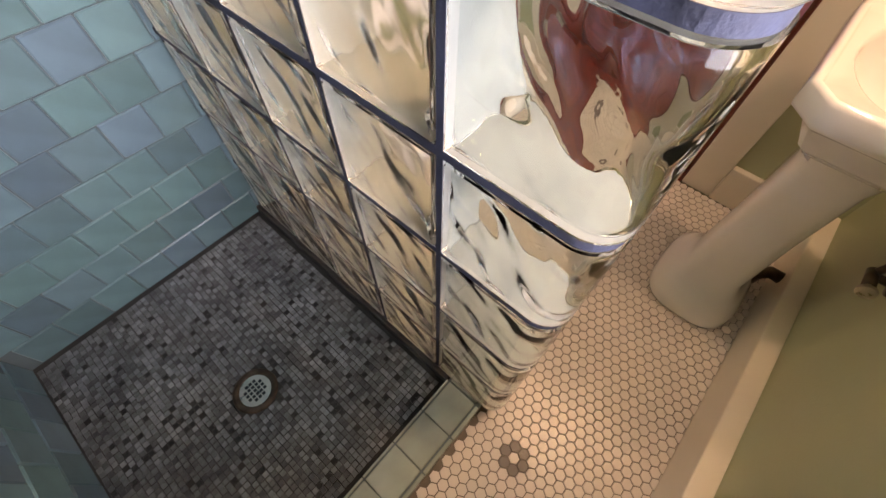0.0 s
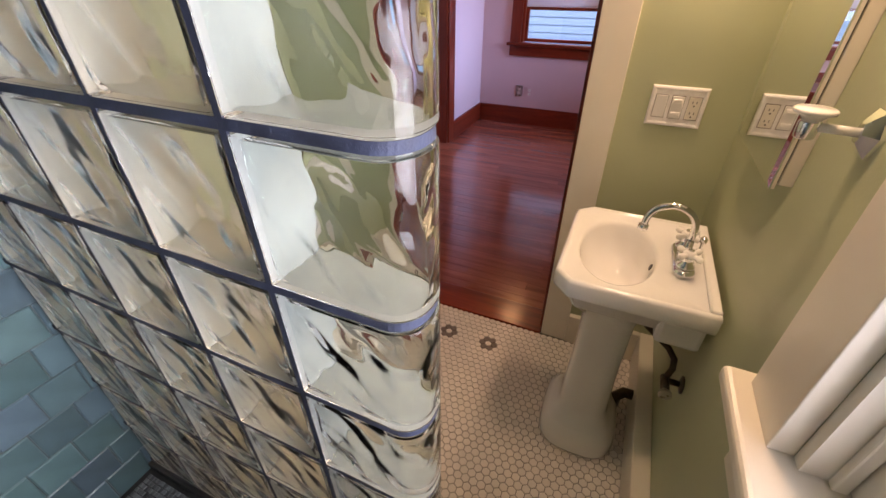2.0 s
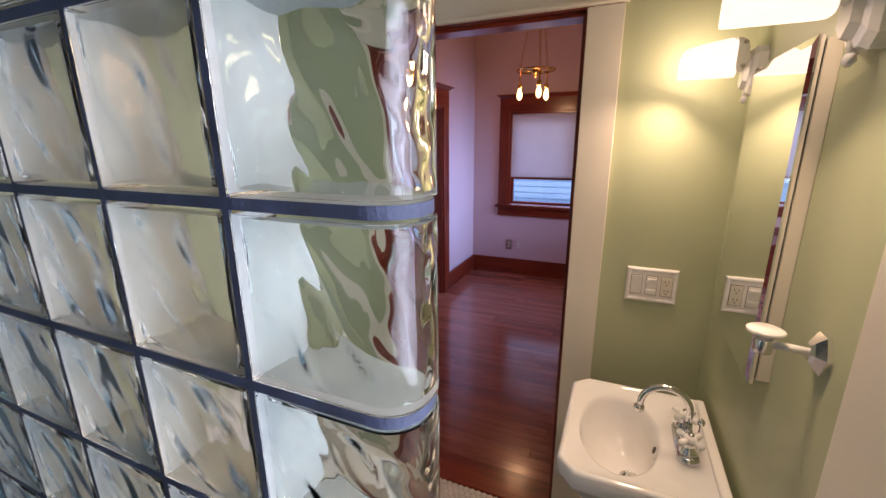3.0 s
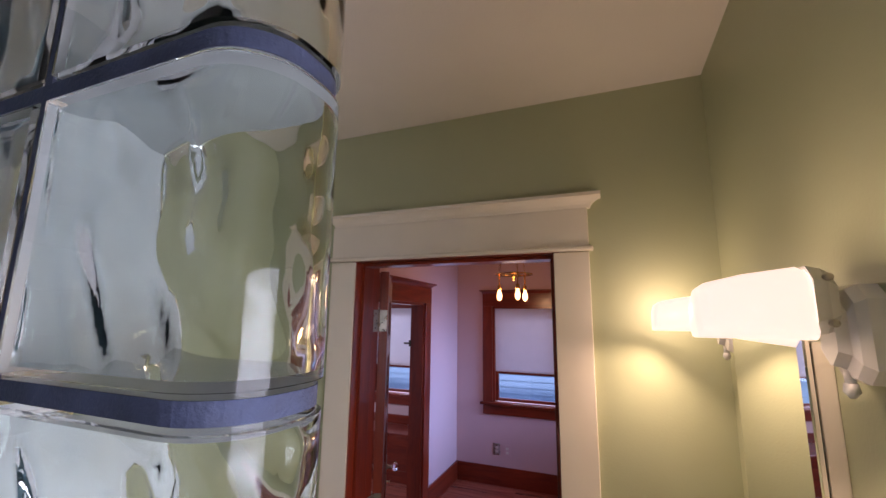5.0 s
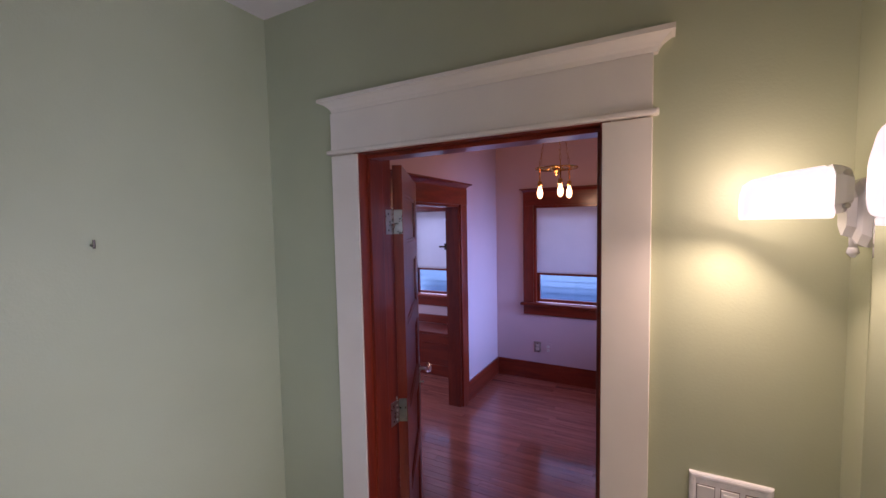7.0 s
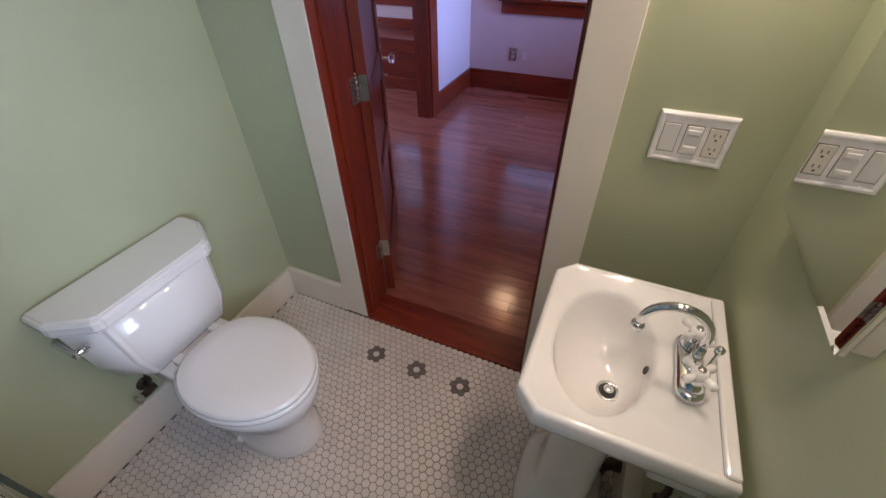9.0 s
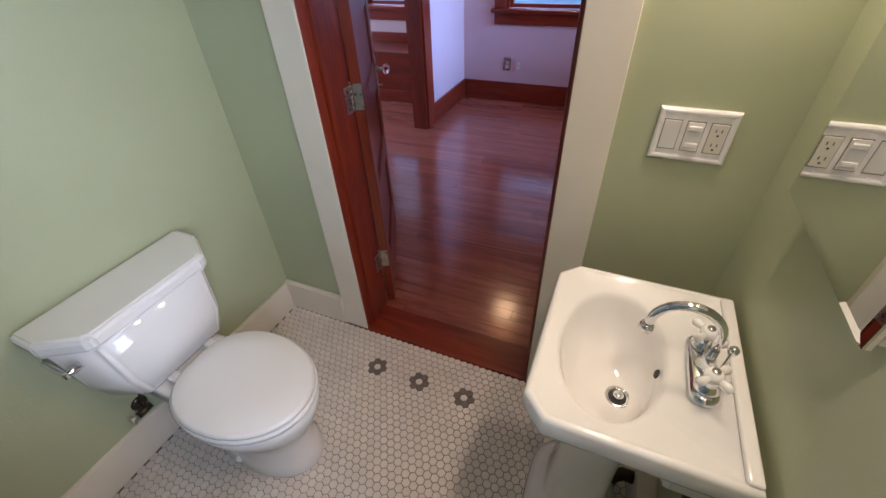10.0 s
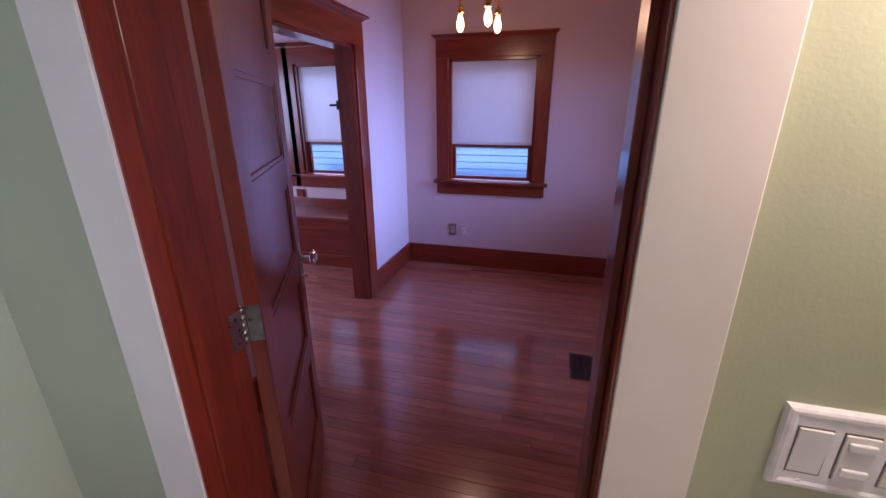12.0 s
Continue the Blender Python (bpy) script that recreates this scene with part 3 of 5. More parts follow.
def panel_door():
    """Five-panel door hung on the left jamb, swung into the hall; built along +x from its hinge edge."""
    t = thing("door_bath", "red-brown stained five-panel wooden door standing open", "door", (OL + 0.0281, 1.792, 0.008), kind="structure", turn=117.8)
    W, H, T = 0.715, 1.93, 0.036
    st, rails = 0.105, (0.0, 0.20, 0.50, 0.60, 0.86, 0.955, 1.215, 1.305, 1.545, 1.63, 1.83, 1.93)
    part("stile", cube(0, st, 0, T, 0, H, bevel=0.002), REDZ, t)
    part("stile", cube(W - st, W, 0, T, 0, H, bevel=0.002), REDZ, t)
    for a, b in zip(rails[::2], rails[1::2]):
        part("rail", cube(st, W - st, 0.0005, T - 0.0005, a, b), REDX, t)
    for a, b in zip(rails[1::2], rails[2::2]):
        bm = bmesh.new()
        box(bm, st, W - st, 0.011, T - 0.011, a, b)
        for y0, y1 in ((0.004, 0.011), (T - 0.011, T - 0.004)):
            box(bm, st, st + 0.012, y0, y1, a, b)
            box(bm, W - st - 0.012, W - st, y0, y1, a, b)
            box(bm, st + 0.012, W - st - 0.012, y0, y1, a, a + 0.012)
            box(bm, st + 0.012, W - st - 0.012, y0, y1, b - 0.012, b)
        part("panel", bm, REDX, t)
    for y, s in ((0, -1), (T, 1)):
        es = part("escutcheon", cube(W - 0.075, W - 0.035, min(y, y + s * 0.003), max(y, y + s * 0.003), 0.80, 0.98, bevel=0.001), BRUSHED, t, "nickel escutcheon plate")
        bm = bmesh.new()
        turned(bm, (W - 0.055, y + s * 0.003, 0.92), (0, s, 0), [(0, 0.014), (0.006, 0.013), (0.010, 0.008), (0.030, 0.008)])
        part("knob_shank", bm, BRUSHED, es, smooth=True)
        bm = bmesh.new()
        turned(bm, (W - 0.055, y + s * 0.033, 0.92), (0, s, 0), [(0, 0.012), (0.008, 0.025), (0.020, 0.028), (0.028, 0.022), (0.034, 0.008)], n=8)
        part("knob", bm, CRYSTAL, es, "faceted clear glass knob")
        bm = bmesh.new()
        turned(bm, (W - 0.055, y + s * 0.003, 0.845), (0, s, 0), [(0, 0.006), (0.014, 0.004), (0.02, 0.007)])
        part("thumb_turn", bm, BRUSHED, es)
    part("latch_plate", cube(W, W + 0.001, 0.008, T - 0.008, 0.86, 0.97), BRUSHED, t)
    for z in (0.225, 0.955, 1.675):
        h = part("hinge", cube(-0.002, 0.0, 0.002, T - 0.003, z, z + 0.09), BRUSHED, t, "nickel butt hinge")
        bm = bmesh.new()
        for i in range(5):
            cyl(bm, (-0.008, T + 0.004, z + 0.0185 * i), (-0.008, T + 0.004, z + 0.0185 * i + 0.0165), 0.0062, n=10)
        turned(bm, (-0.008, T + 0.004, z + 0.0905), (0, 0, 1), [(0, 0.004), (0.004, 0.006), (0.009, 0.003)], n=8)
        part("knuckle", bm, BRUSHED, h, smooth=True)
    return t


panel_door()
for z in (0.233, 0.963, 1.683):
    lf = thing("hinge_leaf", "nickel hinge leaf screwed to the door jamb", "hinge", (OL, 1.758, z), group="door hinges")
    part("leaf", cube(0.0, 0.0022, -0.036, 0.0, 0, 0.09, bevel=0.0006), BRUSHED, lf)
    for dz in (0.015, 0.045, 0.075):
        bm = bmesh.new()
        turned(bm, (0.0022, -0.02 + (0.008 if dz == 0.045 else 0), dz), (1, 0, 0), [(0, 0.004), (0.0008, 0.003)], n=10)
        part("screw", bm, DARKMETAL, lf)

# ---- toilet ----


def toilet():
    t = thing("toilet", "white porcelain two-piece toilet with its lid closed", "toilet", (0, 0, 0))
    cx, cy = -0.645, 1.0
    yc = 0.998

    def tank_ring(z, x1, hw, ch):
        hw += 0.014
        x0 = LW + 0.012
        return [(x0, yc - hw, z), (x0 + (x1 - x0) * 0.45, yc - hw, z), (x1 - 0.012, yc - hw + ch, z), (x1, yc - hw + ch + 0.02, z), (x1, yc + hw - ch - 0.02, z), (x1 - 0.012, yc + hw - ch, z), (x0 + (x1 - x0) * 0.45, yc + hw, z), (x0, yc + hw, z)]
    bm = bmesh.new()
    loft(bm, [tank_ring(0.365, -0.905, 0.150, 0.035), tank_ring(0.385, -0.885, 0.172, 0.04), tank_ring(0.47, -0.875, 0.200, 0.05), tank_ring(0.645, -0.868, 0.214, 0.055)])
    bmesh.ops.recalc_face_normals(bm, faces=bm.faces)
    bmesh.ops.bevel(bm, geom=[e for e in bm.edges if e.calc_length() > 0.05 and e.calc_face_angle(0) > 0.3], offset=0.008, segments=3, affect='EDGES')
    part("tank", bm, PORC, t, smooth=True)
    bm = bmesh.new()
    loft(bm, [tank_ring(0.646, -0.858, 0.225, 0.058), tank_ring(0.655, -0.850, 0.232, 0.06), tank_ring(0.692, -0.850, 0.232, 0.06), tank_ring(0.700, -0.857, 0.226, 0.06)])
    bmesh.ops.recalc_face_normals(bm, faces=bm.faces)
    bmesh.ops.bevel(bm, geom=[e for e in bm.edges if e.calc_face_angle(0) > 0.5], offset=0.007, segments=3, affect='EDGES')
    part("tank_lid", bm, PORC, t)
    lev = part("flush_lever", cube(-1.0, -0.895, yc - 0.250, yc - 0.236, 0.600, 0.620, bevel=0.005), CHROME, t, "chrome flush lever")
    bm = bmesh.new()
    turned(bm, (-0.905, yc - 0.205, 0.610), (0, -1, 0), [(0, 0.012), (0.022, 0.012), (0.03, 0.009), (0.036, 0.009)])
    part("lever_boss", bm, CHROME, lev, smooth=True)

    def egg(z, front, back, hw, n=36):
        out = []
        mid = -0.66
        for i in range(n):
            a = 2 * math.pi * i / n
            c, s = math.cos(a), math.sin(a)
            x = mid + (front - mid) * c if c > 0 else mid + (mid - back) * c
            p = 1.0 if c > 0 else 0.75
            out.append((x, cy + hw * math.copysign(abs(s) ** p, s), z))
        return out
    bm = bmesh.new()
    loft(bm, [egg(0.0, -0.475, -0.93, 0.118), egg(0.012, -0.470, -0.935, 0.122), egg(0.05, -0.485, -0.92, 0.112), egg(0.13, -0.50, -0.90, 0.105), egg(0.20, -0.475, -0.90, 0.122), egg(0.27, -0.435, -0.90, 0.158), egg(0.32, -0.418, -0.90, 0.178), egg(0.352, -0.414, -0.90, 0.184), egg(0.362, -0.42, -0.89, 0.18)])
    part("bowl", bm, PORC, t, smooth=True)
    part("deck", cube(LW + 0.03, -0.79, cy - 0.125, cy + 0.125, 0.300, 0.364, bevel=0.012, seg=3), PORC, t)
    bm = bmesh.new()
    loft(bm, [egg(0.363, -0.418, -0.855, 0.180), egg(0.366, -0.412, -0.86, 0.186), egg(0.378, -0.412, -0.86, 0.186), egg(0.382, -0.418, -0.855, 0.180)])
    part("seat", bm, SEATM, t, smooth=True)
    bm = bmesh.new()
    loft(bm, [egg(0.384, -0.424, -0.852, 0.176), egg(0.387, -0.417, -0.856, 0.182), egg(0.396, -0.418, -0.856, 0.181), egg(0.402, -0.430, -0.848, 0.172), egg(0.405, -0.50, -0.80, 0.12)])
    part("lid", bm, SEATM, t, smooth=True)
    for y in (cy - 0.07, cy + 0.07):
        h = part("seat_hinge", cube(-0.885, -0.845, y - 0.018, y + 0.018, 0.364, 0.392, bevel=0.006), SEATM, t)
        part("bolt_cap", cube(-0.872, -0.858, y - 0.006, y + 0.006, 0.392, 0.394), PLASTIC, h)
    for y in (cy - 0.112, cy + 0.112):
        bm = bmesh.new()
        turned(bm, (-0.72, y, 0.03), (0, 0, 1), [(0, 0.014), (0.012, 0.013), (0.020, 0.006)])
        part("bolt_cap", bm, PORC, t, smooth=True)
    return t


toilet()


def supply_valve(at, out, name, label, hose_to, thick=0.005, bow=0.02):
    """A wall stop valve with a small handle and a riser."""
    t = thing(name, label, "valve", at)
    q = Vector(out).normalized()
    side = Vector((0, -1, 0))
    bm = bmesh.new()
    turned(bm, (0, 0, 0), q, [(0, 0.026), (0.004, 0.026), (0.008, 0.012)])
    part("flange", bm, DARKMETAL, t, smooth=True)
    bm = bmesh.new()
    cyl(bm, q * 0.005, q * 0.05, 0.009)
    part("stub_pipe", bm, DARKMETAL, t, smooth=True)
    bm = bmesh.new()
    cyl(bm, q * 0.045 - side * 0.012, q * 0.045 + side * 0.035, 0.012)
    body = part("valve_body", bm, DARKMETAL, t, smooth=True)
    bm = bmesh.new()
    turned(bm, q * 0.045 + side * 0.035, side, [(0, 0.006), (0.012, 0.006), (0.014, 0.018), (0.022, 0.018), (0.024, 0.010)], n=10)
    part("valve_handle", bm, BRUSHED, body)
    bm = bmesh.new()
    e = Vector(hose_to) - Vector(at)
    a = q * 0.045 + Vector((0, 0, 0.012))
    pts = [a.lerp(e, k / 8) + Vector((0, 0, 0.02 * math.sin(math.pi * k / 8))) - q * bow * math.sin(2 * math.pi * k / 8) for k in range(9)]
    tube(bm, pts, thick, 8)
    part("riser_hose", bm, DARKMETAL, t, smooth=True)
    return t


supply_valve((LW, 0.86, 0.22), (1, 0, 0), "toilet_supply_valve", "dark metal stop valve on the wall below the tank", (-0.99, 0.90, 0.368))

# ---- pedestal sink ----


def pedestal_sink():
    t = thing("pedestal_sink", "white porcelain pedestal sink with chamfered front corners", "sink", (0, 0, 0))
    X0, X1, Y0, Y1, Z = 0.183, RW - 0.014, 0.988, 1.436, 0.776
    bxc, byc = 0.326, 1.200

    def outline(d, z, n_side=9):
        """Rim outline inset by d, with many points for the skin to the bowl."""
        c = 0.045
        pts = [(X1 - d * 0.2, Y0 + d), (X0 + c + d * 0.4, Y0 + d), (X0 + d, Y0 + c + d * 0.4), (X0 + d, Y1 - c - d * 0.4), (X0 + c + d * 0.4, Y1 - d), (X1 - d * 0.2, Y1 - d)]
        out = []
        for i in range(6):
            a, b = Vector(pts[i]), Vector(pts[(i + 1) % 6])
            k = (9, 3, 9, 3, 9, 11)[i]
            out += [(*a.lerp(b, j / k), z) for j in range(k)]
        return out
    n = len(outline(0, 0))

    def bowl_ring(r, z, shift=0.0):
        """Ellipse points matched in angle to the rim's points."""
        out = []
        for x, y, _ in outline(0, 0):
            a = math.atan2((y - byc) / 0.225, (x - bxc) / 0.19)
            out.append((bxc + shift + r * 0.104 * math.cos(a), byc + r * 0.168 * math.sin(a) - 0.25 * shift, z))
        return out
    bm = bmesh.new()
    loft(bm, [outline(0.10, Z - 0.160), outline(0.06, Z - 0.125), outline(0.035, Z - 0.075), outline(0.016, Z - 0.062), outline(0.002, Z - 0.052), outline(0.0, Z - 0.044), outline(0.0, Z - 0.008), outline(0.004, Z - 0.001), outline(0.012, Z + 0.001), outline(0.016, Z - 0.001), outline(0.020, Z - 0.004),
              bowl_ring(1.06, Z - 0.004), bowl_ring(1.0, Z - 0.008), bowl_ring(0.96, Z - 0.020), bowl_ring(0.90, Z - 0.050), bowl_ring(0.80, Z - 0.095, 0.008), bowl_ring(0.56, Z - 0.128, 0.02), bowl_ring(0.30, Z - 0.141, 0.032), bowl_ring(0.12, Z - 0.143, 0.040)])
    bmesh.ops.recalc_face_normals(bm, faces=bm.faces)
    part("basin", bm, PORC, t, smooth=True)
    part("back_ledge", cube(X1 - 0.026, X1 - 0.0005, Y0 + 0.012, Y1 - 0.012, Z - 0.006, Z + 0.008, bevel=0.006, seg=3), PORC, t)
    part("back_skirt", cube(X1 - 0.11, X1 - 0.002, Y0 + 0.035, Y1 - 0.035, Z - 0.15, Z - 0.06, bevel=0.012), PORC, t)
    bm = bmesh.new()
    px, py = 0.352, 1.205
    loft(bm, [ring(px, py, 0.0, 0.132, 0.165, 32, 3.2), ring(px, py, 0.012, 0.136, 0.168, 32, 3.2), ring(px, py, 0.045, 0.130, 0.160, 32, 3.2), ring(px, py, 0.075, 0.112, 0.132, 32, 3.2), ring(px, py, 0.10, 0.092, 0.098, 32, 3.6), ring(px, py, 0.14, 0.082, 0.084, 32, 3.8), ring(px, py, 0.35, 0.076, 0.076, 32, 4), ring(px, py, 0.55, 0.078, 0.078, 32, 4), ring(px, py, 0.61, 0.092, 0.098, 32, 4), ring(px, py, 0.630, 0.108, 0.125, 32, 4)])
    part("pedestal", bm, PORC, t, smooth=True)
    bm = bmesh.new()
    turned(bm, (0.368, 1.186, Z - 0.1445), (0, 0, 1), [(0, 0.027), (0.004, 0.027), (0.005, 0.022), (0.002, 0.020)])
    dr = part("drain", bm, CHROME, t, "chrome drain with a raised stopper", smooth=True)
    bm = bmesh.new()
    cyl(bm, (0.368, 1.186, Z - 0.1425), (0.368, 1.186, Z - 0.1415), 0.0195)
    part("drain_mouth", bm, BLACK, dr)
    bm = bmesh.new()
    turned(bm, (0.368, 1.186, Z - 0.142), (0, 0, 1), [(0, 0.005), (0.006, 0.011), (0.010, 0.011), (0.012, 0.004)])
    part("stopper", bm, CHROME, dr, smooth=True)
    bm = bmesh.new()
    turned(bm, (0.4185, 1.19, Z - 0.034), (-1, 0, 0.35), [(0, 0.010), (0.002, 0.009)], n=14)
    part("overflow_hole", bm, BLACK, t, "dark overflow slot")
    return t


pedestal_sink()


def faucet():
    t = thing("faucet", "chrome gooseneck faucet with white porcelain cross handles", "faucet", (0.487, 1.200, 0.780))
    bm = bmesh.new()

    def stadium(z, r):
        out = []
        for i in range(24):
            a = 2 * math.pi * i / 24
            out.append((r * math.cos(a), r * math.sin(a) + math.copysign(0.058, math.sin(a)), z))
        return out
    loft(bm, [stadium(0, 0.027), stadium(0.004, 0.027), stadium(0.010, 0.023), stadium(0.013, 0.019)])
    part("base_plate", bm, CHROME, t, smooth=True)
    bm = bmesh.new()
    turned(bm, (0, 0, 0.012), (0, 0, 1), [(0, 0.018), (0.012, 0.016), (0.022, 0.011), (0.05, 0.010)])
    sp = [Vector((0, 0, 0.05))]
    for k in range(15):
        a = math.pi * k / 14
        sp.append(Vector((-0.058 + 0.058 * math.cos(a), 0, 0.092 + 0.058 * math.sin(a))))
    sp.append(Vector((-0.117, 0, 0.080)))
    tube(bm, sp, 0.0088)
    turned(bm, (-0.117, 0, 0.086), (-0.05, 0, -1), [(0, 0.0095), (0.004, 0.013), (0.016, 0.0145), (0.018, 0.011)])
    part("spout", bm, CHROME, t, smooth=True)
    bm = bmesh.new()
    turned(bm, (0.028, 0, 0.012), (0, 0, 1), [(0, 0.004), (0.05, 0.003), (0.052, 0.008), (0.062, 0.009), (0.068, 0.004)])
    part("lift_rod", bm, CHROME, t, smooth=True)
    for s in (-1, 1):
        y = s * 0.051
        bm = bmesh.new()
        turned(bm, (0, y, 0.012), (0, 0, 1), [(0, 0.022), (0.006, 0.022), (0.014, 0.014), (0.028, 0.012), (0.032, 0.014)])
        st = part("valve_stem", bm, CHROME, t, smooth=True)
        bm = bmesh.new()
        turned(bm, (0, y, 0.042), (0, 0, 1), [(0, 0.012), (0.004, 0.016), (0.014, 0.016), (0.02, 0.010)])
        for k in range(4):
            a = math.pi / 4 + k * math.pi / 2
            d = Vector((math.cos(a), math.sin(a), 0))
            turned(bm, Vector((0, y, 0.051)) + d * 0.008, d, [(0, 0.006), (0.010, 0.0065), (0.020, 0.0088), (0.026, 0.0075), (0.029, 0.003)], n=12)
        hd = part("cross_handle", bm, PORC, st, "white porcelain cross handle", smooth=True)
        bm = bmesh.new()
        turned(bm, (0, y, 0.062), (0, 0, 1), [(0, 0.008), (0.003, 0.007), (0.004, 0.003)])
        cap = part("index_cap", bm, CHROME, st, smooth=True)
    return t


faucet()
supply_valve((RW, 1.075, 0.455), (-1, 0, 0), "sink_supply_valve", "tarnished metal stop valve under the sink", (0.44, 1.17, 0.62), 0.009, 0.03)
trap = thing("sink_trap", "tarnished drain pipe behind the pedestal", "pipe", (RW - 0.056, 1.30, 0.10))
bm = bmesh.new()
tube(bm, [(0, 0, 0), (-0.03, 0, 0), (-0.05, 0, -0.03), (-0.055, 0.0, -0.1)], 0.02)
part("pipe", bm, DARKMETAL, trap, smooth=True)

# ---- switch plate ----


def switch_plate():
    t = thing("switch_plate", "white marble three-gang plate with switch, dimmer and outlet", "light switch", (0.395, DW, 1.077))
    w, h = 0.0785, 0.0595
    bm = bmesh.new()
    rows = []
    for d, y in ((0, 0.0), (0, -0.005), (0.0015, -0.0085), (0.005, -0.0105), (0.009, -0.0105), (0.013, -0.0085)):
        rows.append([(-w + d, y, -h + d), (w - d, y, -h + d), (w - d, y, h - d), (-w + d, y, h - d)])
    loft(bm, rows)
    bmesh.ops.recalc_face_normals(bm, faces=bm.faces)
    part("plate", bm, MARBLE, t)
    for i, x in enumerate((-0.046, 0.0, 0.046)):
        # dark sheet whose edge stands in for the shaded gap round each device
        part("gap_shade", cube(x - 0.0180, x + 0.0180, -0.0092, -0.008, -0.0346, 0.0346), GROUT, t)
        for z in (-0.0475, 0.0475):
            bm = bmesh.new()
            turned(bm, (x, -0.0084, z), (0, -1, 0), [(0, 0.0036), (0.001, 0.0030)], n=12)
            part("screw", bm, MARBLE, t)
    bm = bmesh.new()
    prism(bm, [(-0.0625, -0.0095), (-0.0295, -0.0095), (-0.0295, -0.008), (-0.0625, -0.008)], -0.0325, 0.0325, [(-0.0625, -0.0130), (-0.0295, -0.0130), (-0.0295, -0.008), (-0.0625, -0.008)])
    bmesh.ops.recalc_face_normals(bm, faces=bm.faces)
    part("rocker_switch", bm, PLASTIC, t)
    part("dimmer_switch", cube(-0.0165, 0.0165, -0.0125, -0.009, -0.0325, 0.0325, bevel=0.001), PLASTIC, t)
    for z in (-0.019, 0.019):
        part("dimmer_toggle", cube(-0.0135, 0.0135, -0.0165, -0.012, z - 0.006, z + 0.006, bevel=0.002), PLASTIC, t)
    rec = part("receptacle", cube(0.0295, 0.0625, -0.0115, -0.009, -0.0325, 0.0325, bevel=0.001), IVORY, t, "ivory grounded outlet")
    for z in (-0.016, 0.016):
        for x in (0.0405, 0.0515):
            part("slot", cube(x - 0.001, x + 0.001, -0.0119, -0.0115, z - 0.001, z + 0.006), BLACK, rec)
        bm = bmesh.new()
        turned(bm, (0.046, -0.0115, z - 0.008), (0, -1, 0), [(0, 0.0024), (0.0004, 0.0024)], n=12)
        part("ground_hole", bm, BLACK, rec)
    return t


switch_plate()

# ---- medicine cabinet ----


def medicine_cabinet():
    t = thing("medicine_cabinet", "white medicine cabinet with a mirror door", "cabinet", (0, 0, 0))
    y0, y1, z0, z1 = 1.035, 1.395, 1.080, 1.714
    part("body", cube(RW - 0.024, RW, y0, y1, z0, z1, bevel=0.002), TRIM, t)
    # black strip draws the dark line between body and mirror door
    part("dark_seam", cube(RW - 0.028, RW - 0.024, y0 + 0.004, y1 - 0.004, z0 + 0.004, z1 - 0.004), BLACK, t)
    f = RW - 0.040
    door = part("door", cube(f + 0.006, RW - 0.028, y0 - 0.004, y1 + 0.004, z0 - 0.006, z1 + 0.004), TRIM, t)
    bm = bmesh.new()
    a, b, c, d = y0 - 0.005, y1 + 0.005, z0 - 0.007, z1 + 0.005
    e = 0.014
    loft(bm, [[(f + 0.006, a, c), (f + 0.006, b, c), (f + 0.006, b, d), (f + 0.006, a, d)], [(f + 0.003, a, c), (f + 0.003, b, c), (f + 0.003, b, d), (f + 0.003, a, d)], [(f, a + e, c + e), (f, b - e, c + e), (f, b - e, d - e), (f, a + e, d - e)]])
    bmesh.ops.recalc_face_normals(bm, faces=bm.faces)
    part("mirror", bm, MIRROR, door, "bevel-edged mirror glass")
    return t


medicine_cabinet()

# ---- wall sconces ----


